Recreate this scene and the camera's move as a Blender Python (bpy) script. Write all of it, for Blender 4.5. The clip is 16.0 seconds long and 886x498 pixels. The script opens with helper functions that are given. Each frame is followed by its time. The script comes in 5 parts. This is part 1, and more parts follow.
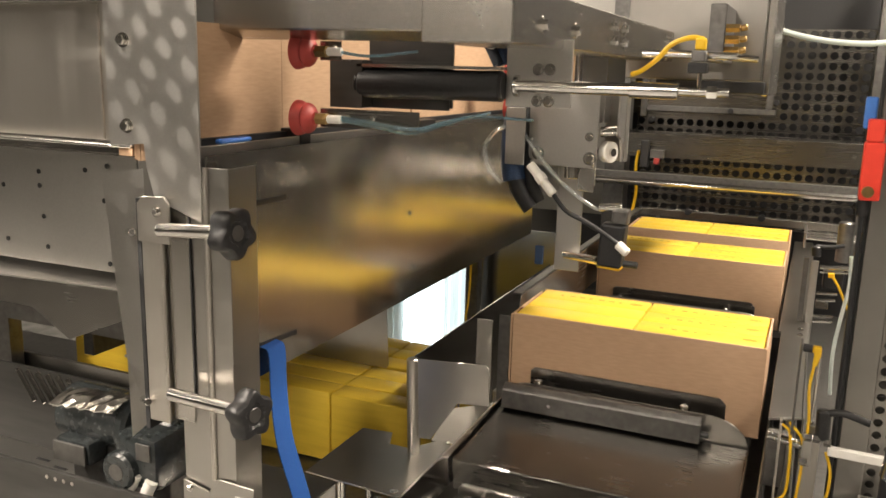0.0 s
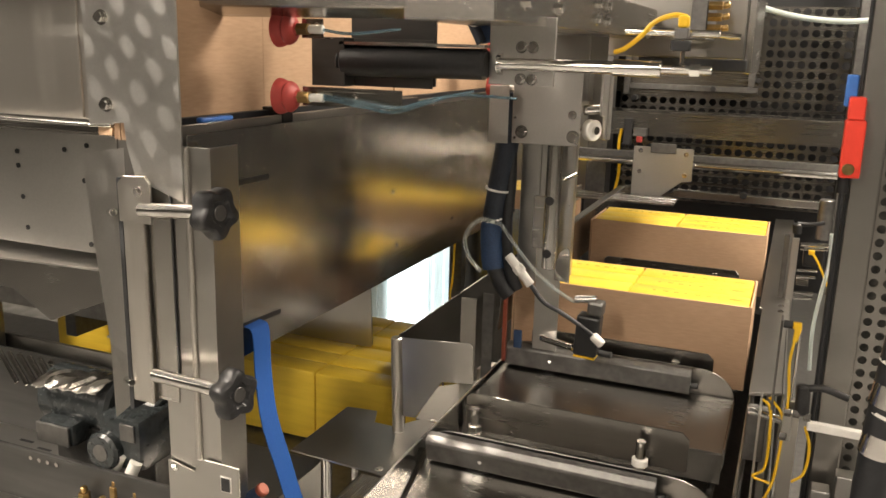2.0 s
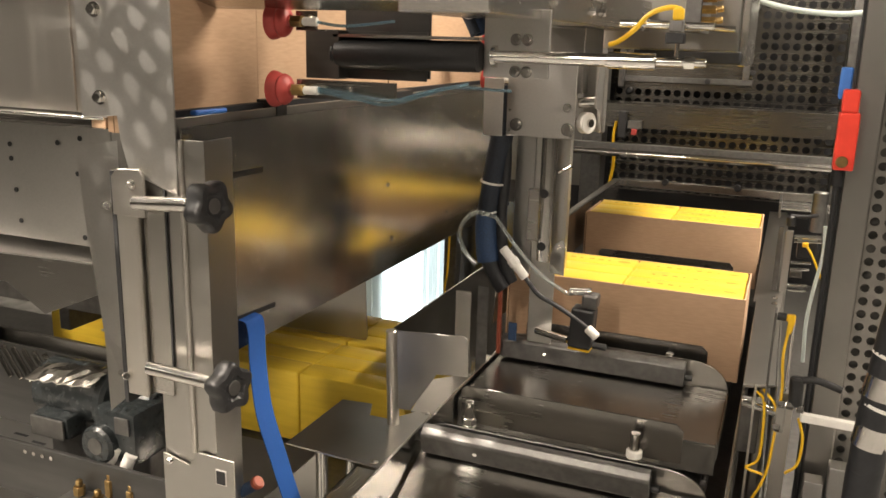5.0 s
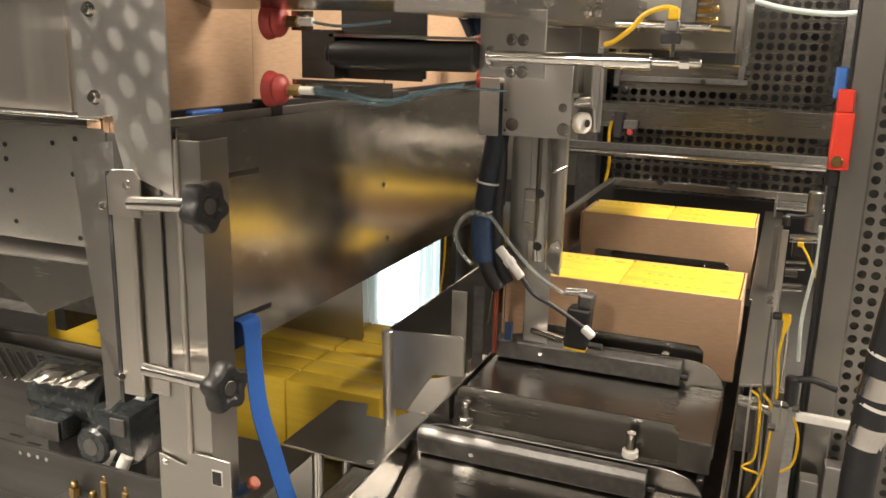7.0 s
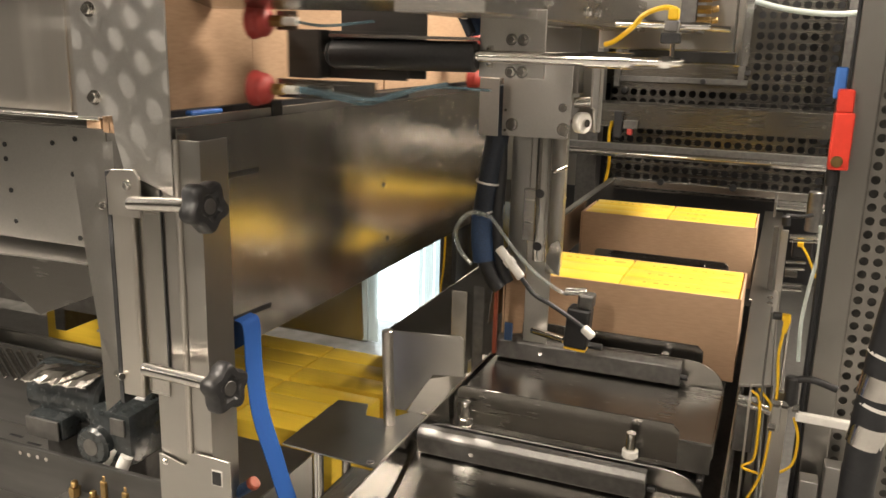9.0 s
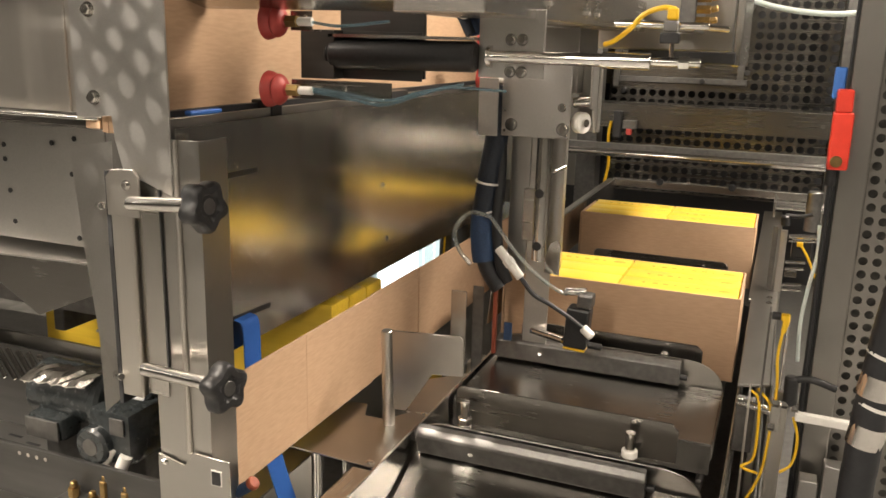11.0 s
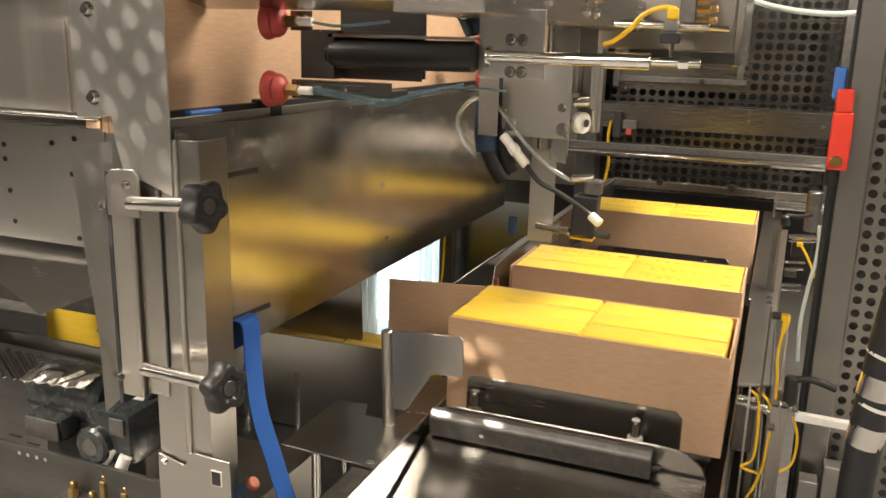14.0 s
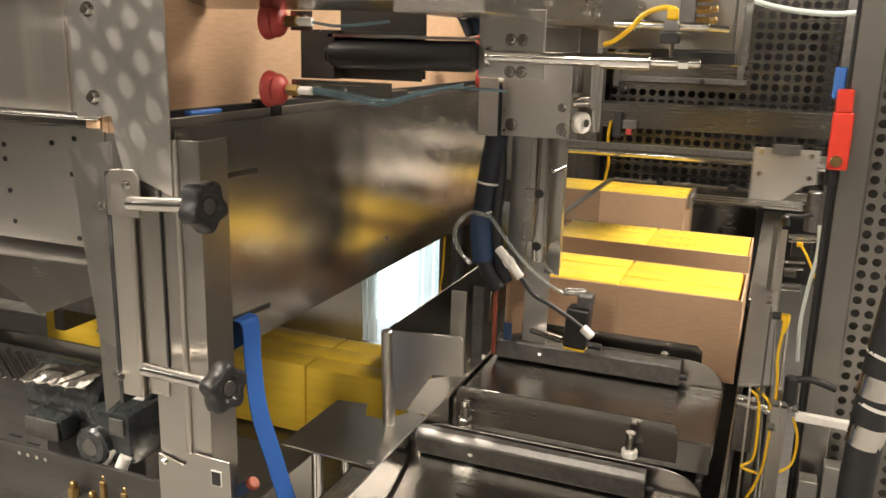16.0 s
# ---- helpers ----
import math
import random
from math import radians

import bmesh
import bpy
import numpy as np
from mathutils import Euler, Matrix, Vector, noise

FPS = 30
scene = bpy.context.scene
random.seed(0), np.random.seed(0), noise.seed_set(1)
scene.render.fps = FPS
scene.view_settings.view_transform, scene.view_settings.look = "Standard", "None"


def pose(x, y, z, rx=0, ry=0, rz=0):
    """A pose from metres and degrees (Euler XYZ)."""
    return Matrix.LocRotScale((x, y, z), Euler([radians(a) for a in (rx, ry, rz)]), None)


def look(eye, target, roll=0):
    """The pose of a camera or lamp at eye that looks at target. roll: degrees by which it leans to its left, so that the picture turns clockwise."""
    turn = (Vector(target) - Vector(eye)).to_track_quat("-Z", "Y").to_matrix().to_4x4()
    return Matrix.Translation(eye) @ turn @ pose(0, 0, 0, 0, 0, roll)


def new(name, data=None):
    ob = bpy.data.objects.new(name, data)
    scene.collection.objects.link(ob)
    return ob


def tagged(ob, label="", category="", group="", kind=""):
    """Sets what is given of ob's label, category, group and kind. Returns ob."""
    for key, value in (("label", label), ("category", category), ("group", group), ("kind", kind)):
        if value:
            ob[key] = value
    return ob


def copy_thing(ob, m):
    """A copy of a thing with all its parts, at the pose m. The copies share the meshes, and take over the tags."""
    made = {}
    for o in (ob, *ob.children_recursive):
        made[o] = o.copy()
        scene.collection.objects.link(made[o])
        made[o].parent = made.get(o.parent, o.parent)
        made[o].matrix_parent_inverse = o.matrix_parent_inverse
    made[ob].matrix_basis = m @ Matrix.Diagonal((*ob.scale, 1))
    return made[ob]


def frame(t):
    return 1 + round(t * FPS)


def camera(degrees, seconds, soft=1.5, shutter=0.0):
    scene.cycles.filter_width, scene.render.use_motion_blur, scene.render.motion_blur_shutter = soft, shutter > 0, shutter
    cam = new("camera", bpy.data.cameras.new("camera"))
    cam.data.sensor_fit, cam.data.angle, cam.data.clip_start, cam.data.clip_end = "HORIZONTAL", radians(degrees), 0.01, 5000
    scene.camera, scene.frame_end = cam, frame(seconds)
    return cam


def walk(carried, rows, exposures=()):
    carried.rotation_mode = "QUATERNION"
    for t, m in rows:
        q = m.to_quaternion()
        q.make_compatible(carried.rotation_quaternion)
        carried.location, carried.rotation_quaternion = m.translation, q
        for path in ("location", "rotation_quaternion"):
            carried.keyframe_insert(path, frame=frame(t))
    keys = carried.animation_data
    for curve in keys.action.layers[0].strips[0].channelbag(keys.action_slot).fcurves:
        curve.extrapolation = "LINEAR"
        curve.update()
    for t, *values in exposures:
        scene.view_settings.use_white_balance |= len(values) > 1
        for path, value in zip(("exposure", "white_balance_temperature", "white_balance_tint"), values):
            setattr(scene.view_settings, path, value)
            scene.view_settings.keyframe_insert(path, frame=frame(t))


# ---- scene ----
cam = camera(55.289, 16.0, soft=1.6, shutter=0.5)


def head(yaw, pitch, roll):
    """A pose of the tripod camera from its heading, downward tilt and lean in degrees."""
    a, b = radians(yaw), radians(pitch)
    eye = Vector((0.0404, -1.3931, 1.5453))
    way = Vector((math.sin(a) * math.cos(b), math.cos(a) * math.cos(b), -math.sin(b)))
    return look(eye, eye + way, roll)


walk(cam, [
    (0.0, head(-23.471, 12.019, 1.51)), (0.5, head(-23.123, 12.573, 1.50)),
    (1.0, head(-22.844, 12.966, 1.50)), (1.5, head(-22.482, 13.22, 1.50)),
    (2.0, head(-22.303, 13.42, 1.51)), (2.5, head(-22.293, 13.619, 1.51)),
    (3.0, head(-22.233, 13.744, 1.51)), (3.5, head(-22.155, 13.858, 1.51)),
    (4.0, head(-22.072, 13.904, 1.52)), (6.5, head(-21.703, 13.865, 1.515)),
    (7.0, head(-21.645, 13.886, 1.515)), (9.0, head(-21.638, 13.886, 1.515)),
    (11.5, head(-21.591, 13.885, 1.515)), (16.0, head(-21.591, 13.885, 1.515))])

# ---- light ----
world = bpy.data.worlds.new("world")
scene.world = world
world.use_nodes = True
world.node_tree.nodes["Background"].inputs[0].default_value = (0.9, 0.95, 1.0, 1)
world.node_tree.nodes["Background"].inputs[1].default_value = 0.12
scene.view_settings.exposure = 0.0


def area_lamp(name, m, sx, sy, watts, colour=(1.0, 0.875, 0.73)):
    data = bpy.data.lights.new(name, "AREA")
    data.shape, data.size, data.size_y, data.energy, data.color = "RECTANGLE", sx, sy, watts, colour
    ob = new(name, data)
    ob.matrix_world = m
    return tagged(ob, kind="structure")


LAMPS = [(0.75, 0.9, 2.95, 108), (2.9, 0.5, 2.95, 15), (1.7, -1.9, 2.95, 28), (-2.2, -1.4, 2.95, 112), (-0.9, -3.0, 2.95, 66)]
for lx, ly, lz, watts in LAMPS:
    area_lamp("ceiling_lamp_light", pose(lx, ly, lz - 0.07), 0.3, 1.2, watts)
# unseen glowing fittings, added to give the metal bright things to reflect
REFLECTION_LAMPS = [(x, y, 2.95) for y in (-5.4, -7.9, -10.4) for x in (-6.0, -2.2, 1.6, 5.4)] + [(x, y, 2.95) for x in (-6.0, 5.4) for y in (0.2, -2.6)]
spot = bpy.data.lights.new("spot_lamp_light", "SPOT")
spot.energy, spot.color, spot.spot_size, spot.spot_blend, spot.shadow_soft_size = 640, (1.0, 0.90, 0.76), radians(17), 0.5, 0.006
spot_ob = tagged(new("spot_lamp_light", spot), kind="structure")
spot_ob.matrix_world = look((-1.08, -1.45, 2.86), (-0.80, -0.50, 1.45))

# ---- materials ----


def material(name, colour, rough=0.5, metal=0.0, **kw):
    m = bpy.data.materials.new(name)
    m.use_nodes = True
    b = m.node_tree.nodes["Principled BSDF"]
    b.inputs["Base Color"].default_value = (*colour, 1)
    b.inputs["Roughness"].default_value = rough
    b.inputs["Metallic"].default_value = metal
    for k, v in kw.items():
        b.inputs[k.replace("_", " ")].default_value = v
    return m


def varied(name, dark, light, rough, metal=0.0, scale=(30, 30, 30), bump=0.0, detail=4, rough_spread=0.12,
           big=3.0, big_amount=0.35, island=0.0, object_random=0.0, spec=0.5, wave=None, aniso=0.0):
    """Colour, gloss and relief varied by a fine grain and by large soft stains."""
    m = material(name, light, rough, metal)
    t = m.node_tree
    n, l = t.nodes, t.links
    b = n["Principled BSDF"]
    b.inputs["Specular IOR Level"].default_value = spec
    co = n.new("ShaderNodeTexCoord")
    mp = n.new("ShaderNodeMapping")
    mp.inputs["Scale"].default_value = scale
    l.new(co.outputs["Object"], mp.inputs["Vector"])
    fine = n.new("ShaderNodeTexNoise")
    fine.inputs["Scale"].default_value, fine.inputs["Detail"].default_value = 1.0, detail
    l.new(mp.outputs[0], fine.inputs["Vector"])
    large = n.new("ShaderNodeTexNoise")
    large.inputs["Scale"].default_value, large.inputs["Detail"].default_value = big, 3
    l.new(co.outputs["Object"], large.inputs["Vector"])
    mix = n.new("ShaderNodeMix")
    mix.data_type = "FLOAT"
    mix.inputs[0].default_value = big_amount
    l.new(fine.outputs["Fac"], mix.inputs[2])
    l.new(large.outputs["Fac"], mix.inputs[3])
    ramp = n.new("ShaderNodeValToRGB")
    ramp.color_ramp.elements[0].position, ramp.color_ramp.elements[1].position = 0.3, 0.7
    ramp.color_ramp.elements[0].color, ramp.color_ramp.elements[1].color = (*dark, 1), (*light, 1)
    fac = mix.outputs[0]
    if object_random or island:
        add = n.new("ShaderNodeMath")
        add.operation = "MULTIPLY_ADD"
        src = n.new("ShaderNodeObjectInfo").outputs["Random"] if object_random else n.new("ShaderNodeNewGeometry").outputs["Random Per Island"]
        l.new(src, add.inputs[0])
        add.inputs[1].default_value = object_random or island
        l.new(fac, add.inputs[2])
        fac = add.outputs[0]
    l.new(fac, ramp.inputs[0])
    l.new(ramp.outputs[0], b.inputs["Base Color"])
    rr = n.new("ShaderNodeMapRange")
    rr.inputs["To Min"].default_value, rr.inputs["To Max"].default_value = max(0.03, rough - rough_spread), rough + rough_spread
    l.new(mix.outputs[0], rr.inputs["Value"])
    l.new(rr.outputs[0], b.inputs["Roughness"])
    b.inputs["Anisotropic"].default_value = aniso
    if wave:
        wm = n.new("ShaderNodeMapping")
        wm.inputs["Scale"].default_value = wave[0]
        l.new(co.outputs["Object"], wm.inputs["Vector"])
        wn = n.new("ShaderNodeTexNoise")
        wn.inputs["Scale"].default_value, wn.inputs["Detail"].default_value = 1.0, 1.5
        l.new(wm.outputs[0], wn.inputs["Vector"])
        wb = n.new("ShaderNodeBump")
        wb.inputs["Strength"].default_value, wb.inputs["Distance"].default_value = 1.0, wave[1]
        l.new(wn.outputs["Fac"], wb.inputs["Height"])
        l.new(wb.outputs[0], b.inputs["Normal"])
    if bump:
        bp = n.new("ShaderNodeBump")
        if wave:
            l.new(wb.outputs[0], bp.inputs["Normal"])
        bp.inputs["Strength"].default_value, bp.inputs["Distance"].default_value = bump, 0.002
        l.new(fine.outputs["Fac"], bp.inputs["Height"])
        l.new(bp.outputs[0], b.inputs["Normal"])
    return m


# brushed along one axis: the grain is stretched along that axis
STEEL_Z = varied("brushed_steel_upright", (0.52, 0.495, 0.455), (0.55, 0.525, 0.485), 0.33, 1.0, (300, 300, 5), 0.0, rough_spread=0.04, big=5, big_amount=0.5, wave=((11, 11, 1.0), 0.016))
STEEL_X = varied("brushed_steel_across", (0.46, 0.44, 0.41), (0.50, 0.48, 0.45), 0.27, 1.0, (5, 300, 300), 0.0, rough_spread=0.015, big=5, big_amount=0.6, wave=((2.5, 5, 5), 0.0022))
STEEL_Y = varied("brushed_steel_along", (0.47, 0.45, 0.415), (0.51, 0.49, 0.455), 0.27, 1.0, (300, 5, 300), 0.0, rough_spread=0.015, big=5, big_amount=0.6, wave=((5, 1.5, 5), 0.001))
STEEL_PANEL = varied("polished_panel_steel", (0.44, 0.42, 0.385), (0.53, 0.505, 0.465), 0.20, 1.0, (200, 200, 3), 0.0, rough_spread=0.05, big=3, big_amount=0.4, wave=((8, 6, 0.25), 0.0032))
STEEL_DULL = varied("dull_sheet_steel", (0.37, 0.36, 0.335), (0.42, 0.405, 0.38), 0.30, 1.0, (30, 30, 30), 0.0, rough_spread=0.025, big=6, big_amount=0.7, wave=((2.5, 2.5, 2.5), 0.0024))
STEEL_DECK = varied("scuffed_deck_steel", (0.19, 0.182, 0.17), (0.25, 0.24, 0.225), 0.27, 1.0, (6, 160, 160), 0.0, rough_spread=0.03, big=6, big_amount=0.7, wave=((3.5, 1.2, 2.0), 0.0035))
STEEL_BROWN = varied("warm_grey_machine_steel", (0.20, 0.19, 0.172), (0.27, 0.257, 0.235), 0.27, 1.0, (5, 200, 200), 0.0, rough_spread=0.03, big=5, wave=((2, 4, 4), 0.002))
STEEL_DARK = varied("dark_machine_steel", (0.12, 0.117, 0.112), (0.21, 0.204, 0.196), 0.42, 0.9, (60, 60, 60), 0.1, big=6)
CHROME = varied("ground_rod_steel", (0.62, 0.60, 0.57), (0.74, 0.72, 0.69), 0.16, 1.0, (90, 90, 90), 0.02, rough_spread=0.06)
ALU = varied("bead_blasted_aluminium", (0.50, 0.49, 0.47), (0.60, 0.585, 0.56), 0.36, 1.0, (300, 300, 300), 0.08, big=4, big_amount=0.6, wave=((4, 4, 4), 0.006))
CARD = varied("kraft_cardboard", (0.43, 0.285, 0.18), (0.53, 0.36, 0.235), 0.8, 0.0, (40, 40, 260), 0.12, rough_spread=0.08, spec=0.2)
YELLOW = varied("yellow_pack_film", (0.68, 0.46, 0.042), (0.80, 0.565, 0.058), 0.42, 0.0, (9, 150, 90), 0.3, rough_spread=0.12, big=9, spec=0.4)
PRINT = varied("faded_print_ink", (0.36, 0.25, 0.03), (0.50, 0.34, 0.035), 0.5, 0.0, (80, 80, 80), spec=0.3)
DARK_PLATE = varied("blackened_plate", (0.022, 0.022, 0.021), (0.055, 0.053, 0.050), 0.32, 0.0, (6, 60, 60), 0.03, big=8)
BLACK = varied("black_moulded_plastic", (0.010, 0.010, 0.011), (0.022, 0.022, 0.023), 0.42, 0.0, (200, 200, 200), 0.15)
RUBBER = varied("black_rubber_hose", (0.008, 0.009, 0.011), (0.02, 0.021, 0.024), 0.5, 0.0, (120, 120, 120), 0.2)
MOTOR = varied("painted_black_casting", (0.014, 0.017, 0.018), (0.040, 0.046, 0.048), 0.25, 0.0, (90, 90, 90), 0.4, spec=0.6)
BLUE = varied("blue_webbing", (0.018, 0.075, 0.30), (0.03, 0.12, 0.42), 0.7, 0.0, (30, 500, 700), 0.5, spec=0.25)
HOSE_NAVY = varied("navy_hose_jacket", (0.006, 0.010, 0.018), (0.016, 0.026, 0.045), 0.55, 0.0, (300, 300, 300), 0.4)
BLUE_SLEEVE = varied("blue_braided_sleeve", (0.008, 0.02, 0.055), (0.03, 0.075, 0.17), 0.6, 0.0, (420, 420, 420), 0.8)
RED = varied("red_enamel_switch", (0.66, 0.045, 0.025), (0.78, 0.06, 0.035), 0.35, 0.0, (60, 60, 60), 0.03)
RED_RUBBER = varied("red_silicone_cup", (0.30, 0.03, 0.025), (0.42, 0.05, 0.04), 0.5, 0.0, (80, 80, 80), 0.1)
WHITE = varied("white_nylon", (0.72, 0.70, 0.66), (0.82, 0.80, 0.76), 0.4, 0.0, (60, 60, 60), 0.05)
CABLE_Y = varied("yellow_cable", (0.72, 0.42, 0.01), (0.82, 0.52, 0.02), 0.4, 0.0, (60, 60, 60), 0.03)
BRASS = varied("brass_fitting", (0.30, 0.20, 0.08), (0.46, 0.32, 0.14), 0.34, 1.0, (100, 100, 100))
TAPE_B = varied("blue_tape", (0.03, 0.12, 0.42), (0.05, 0.19, 0.58), 0.5, 0.0, (80, 80, 80))
PLEXI = material("clear_plastic_tube", (0.85, 0.9, 0.88), 0.08, 0.0, Transmission_Weight=0.85, IOR=1.35)
STRIP = material("milky_plastic_strip", (0.75, 0.82, 0.80), 0.35, 0.0, Transmission_Weight=0.55, IOR=1.2)
TUBE_GREEN = material("clear_green_air_tube", (0.30, 0.46, 0.55), 0.12, 0.0, Transmission_Weight=0.75, IOR=1.4)
BRISTLE = varied("tan_brush_bristle", (0.28, 0.17, 0.07), (0.55, 0.38, 0.2), 0.8, 0.0, (500, 500, 20), 0.5)
FLOOR_M = varied("grey_sealed_concrete", (0.20, 0.198, 0.188), (0.44, 0.43, 0.405), 0.24, 0.0, (9, 9, 9), 0.03, big=1.2)
# near-black blotches in the wall colour put dark streaks into the steel's reflections
WALL_M = varied("dark_blotched_hall_wall", (0.02, 0.0195, 0.018), (0.20, 0.19, 0.172), 0.8, 0.0, (1.5, 1.5, 1.5), 0.0, big=0.7, big_amount=0.6)
CEIL_M = varied("ceiling_paint", (0.10, 0.098, 0.092), (0.14, 0.136, 0.128), 0.85, 0.0, (12, 12, 12), big=0.8)
CORK = varied("copper_red_sleeve", (0.20, 0.045, 0.025), (0.30, 0.075, 0.04), 0.4, 0.2, (80, 80, 80))
GLOW = material("lit_lamp_diffuser", (1, 0.9, 0.78), 0.5)
_b = GLOW.node_tree.nodes["Principled BSDF"]
_b.inputs["Emission Color"].default_value, _b.inputs["Emission Strength"].default_value = (1, 0.875, 0.73, 1), 22.0
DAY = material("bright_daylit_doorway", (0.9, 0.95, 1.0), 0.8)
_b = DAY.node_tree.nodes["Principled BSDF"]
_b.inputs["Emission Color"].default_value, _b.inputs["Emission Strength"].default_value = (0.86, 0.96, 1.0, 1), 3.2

# ---- mesh helpers ----


def part(name, bm, mat, parent=None, label="", smooth=False):
    """Links a bmesh as one mesh object under a thing or a part."""
    me = bpy.data.meshes.new(name)
    bmesh.ops.recalc_face_normals(bm, faces=bm.faces)
    bm.to_mesh(me)
    bm.free()
    if smooth:
        for p in me.polygons:
            p.use_smooth = True
        me.set_sharp_from_angle(angle=radians(38))
    me.materials.append(mat)
    ob = new(name, me)
    if parent is not None:
        ob.parent = parent
    return tagged(ob, label=label)


def thing(name, label, category, group="", m=None):
    ob = new(name)
    ob.empty_display_size = 0.02
    if m is not None:
        ob.matrix_basis = m
    return tagged(ob, label, category, group)


def block(bm, x0, x1, y0, y1, z0, z1, bevel=0.0, m=None):
    """A box between two corners, with broken edges."""
    r = bmesh.ops.create_cube(bm, size=1.0)
    vs = r["verts"]
    for v in vs:
        v.co = Vector(((x0 + x1) / 2 + v.co.x * (x1 - x0), (y0 + y1) / 2 + v.co.y * (y1 - y0), (z0 + z1) / 2 + v.co.z * (z1 - z0)))
    if bevel:
        es = list({e for v in vs for e in v.link_edges})
        r = bmesh.ops.bevel(bm, geom=es, offset=bevel, segments=2, affect="EDGES", profile=0.5)
        vs = list({v for f in r["faces"] for v in f.verts} | {v for v in vs if v.is_valid})
    if m is not None:
        bmesh.ops.transform(bm, matrix=m, verts=[v for v in vs if v.is_valid])
    return bm


def boxbm(*a, **k):
    return block(bmesh.new(), *a, **k)


def rod(bm, p, q, r, n=16, bevel=0.0, r2=None):
    """A round bar from p to q, with broken ends."""
    p, q = Vector(p), Vector(q)
    d = q - p
    L = d.length
    rot = d.to_track_quat("Z", "Y").to_matrix().to_4x4()
    r2 = r if r2 is None else r2
    c = min(bevel, r * 0.5, L * 0.4)
    prof = [(0, 0), (r - c, 0), (r, c), (r2, L - c), (r2 - c, L), (0, L)] if c else [(0, 0), (r, 0), (r2, L), (0, L)]
    return lathe(bm, prof, Matrix.Translation(p) @ rot, n)


def lathe(bm, prof, m, n=20):
    """Turns a profile of (radius, height) round the local z axis."""
    rings = []
    for r, h in prof:
        if r < 1e-7:
            rings.append([bm.verts.new(m @ Vector((0, 0, h)))])
        else:
            rings.append([bm.verts.new(m @ Vector((r * math.cos(2 * math.pi * i / n), r * math.sin(2 * math.pi * i / n), h))) for i in range(n)])
    for a, b in zip(rings, rings[1:]):
        for i in range(n):
            j = (i + 1) % n
            if len(a) == 1 and len(b) > 1:
                bm.faces.new((a[0], b[j], b[i]))
            elif len(b) == 1 and len(a) > 1:
                bm.faces.new((a[i], a[j], b[0]))
            elif len(a) > 1:
                bm.faces.new((a[i], a[j], b[j], b[i]))
    return bm


def rodbm(p, q, r, n=16, bevel=0.0, r2=None):
    return rod(bmesh.new(), p, q, r, n, bevel, r2)


def prism(bm, pts, m, depth, bevel=0.0):
    """A sheet cut to an outline in the local xy plane, depth thick along local z."""
    vs = [bm.verts.new(m @ Vector((x, y, 0))) for x, y in pts]
    f = bm.faces.new(vs)
    r = bmesh.ops.extrude_face_region(bm, geom=[f])
    up = [v for v in r["geom"] if isinstance(v, bmesh.types.BMVert)]
    bmesh.ops.translate(bm, vec=m.to_3x3() @ Vector((0, 0, depth)), verts=up)
    if bevel:
        es = list({e for v in vs + up for e in v.link_edges})
        bmesh.ops.bevel(bm, geom=es, offset=bevel, segments=1, affect="EDGES")
    return bm


def prismbm(pts, m, depth, bevel=0.0):
    return prism(bmesh.new(), pts, m, depth, bevel)


XZ = Matrix(((1, 0, 0, 0), (0, 0, 1, 0), (0, 1, 0, 0), (0, 0, 0, 1)))    # outline (x, z), thick along +y
YZ = Matrix(((0, 0, 1, 0), (1, 0, 0, 0), (0, 1, 0, 0), (0, 0, 0, 1)))    # outline (y, z), thick along +x


def at_y(y):
    return Matrix.Translation((0, y, 0)) @ XZ


def at_x(x):
    return Matrix.Translation((x, 0, 0)) @ YZ


def at_z(z):
    return Matrix.Translation((0, 0, z))


def curve_points(pts, steps=6):
    """A smooth line through points."""
    P = [Vector(p) for p in pts]
    P = [2 * P[0] - P[1]] + P + [2 * P[-1] - P[-2]]
    out = []
    for i in range(1, len(P) - 2):
        a, b, c, d = P[i - 1:i + 3]
        for k in range(steps):
            t = k / steps
            out.append(0.5 * (2 * b + (c - a) * t + (2 * a - 5 * b + 4 * c - d) * t * t + (3 * b - a - 3 * c + d) * t ** 3))
    return out + [P[-2]]


def hose(bm, pts, r, n=8, steps=6, flat=None):
    """A round (or flat, as two half widths) hose along a smooth line."""
    L = curve_points(pts, steps)
    ref = Vector((0, 0, 1))
    rings = []
    for i, p in enumerate(L):
        d = (L[min(i + 1, len(L) - 1)] - L[max(i - 1, 0)]).normalized()
        if abs(d.dot(ref)) > 0.95:
            ref = Vector((1, 0, 0))
        u = (ref - d * ref.dot(d)).normalized()
        ref = u
        w = d.cross(u)
        a, b = flat or (r, r)
        rings.append([bm.verts.new(p + u * a * math.cos(2 * math.pi * k / n) + w * b * math.sin(2 * math.pi * k / n)) for k in range(n)])
    for a, b in zip(rings, rings[1:]):
        for k in range(n):
            bm.faces.new((a[k], a[(k + 1) % n], b[(k + 1) % n], b[k]))
    bm.faces.new(rings[0])
    bm.faces.new(rings[-1][::-1])
    return bm


def hosebm(pts, r, n=8, steps=6, flat=None):
    return hose(bmesh.new(), pts, r, n, steps, flat)


def bolt(bm, p, d, r=0.006, h=0.005, washer=True):
    """A hexagon bolt head on a washer, standing off p along d."""
    p, d = Vector(p), Vector(d).normalized()
    if washer:
        rod(bm, p, p + d * 0.0015, r * 1.45, 14)
    rod(bm, p + d * 0.0015, p + d * (0.0015 + h), r, 6, 0.0008)
    return bm


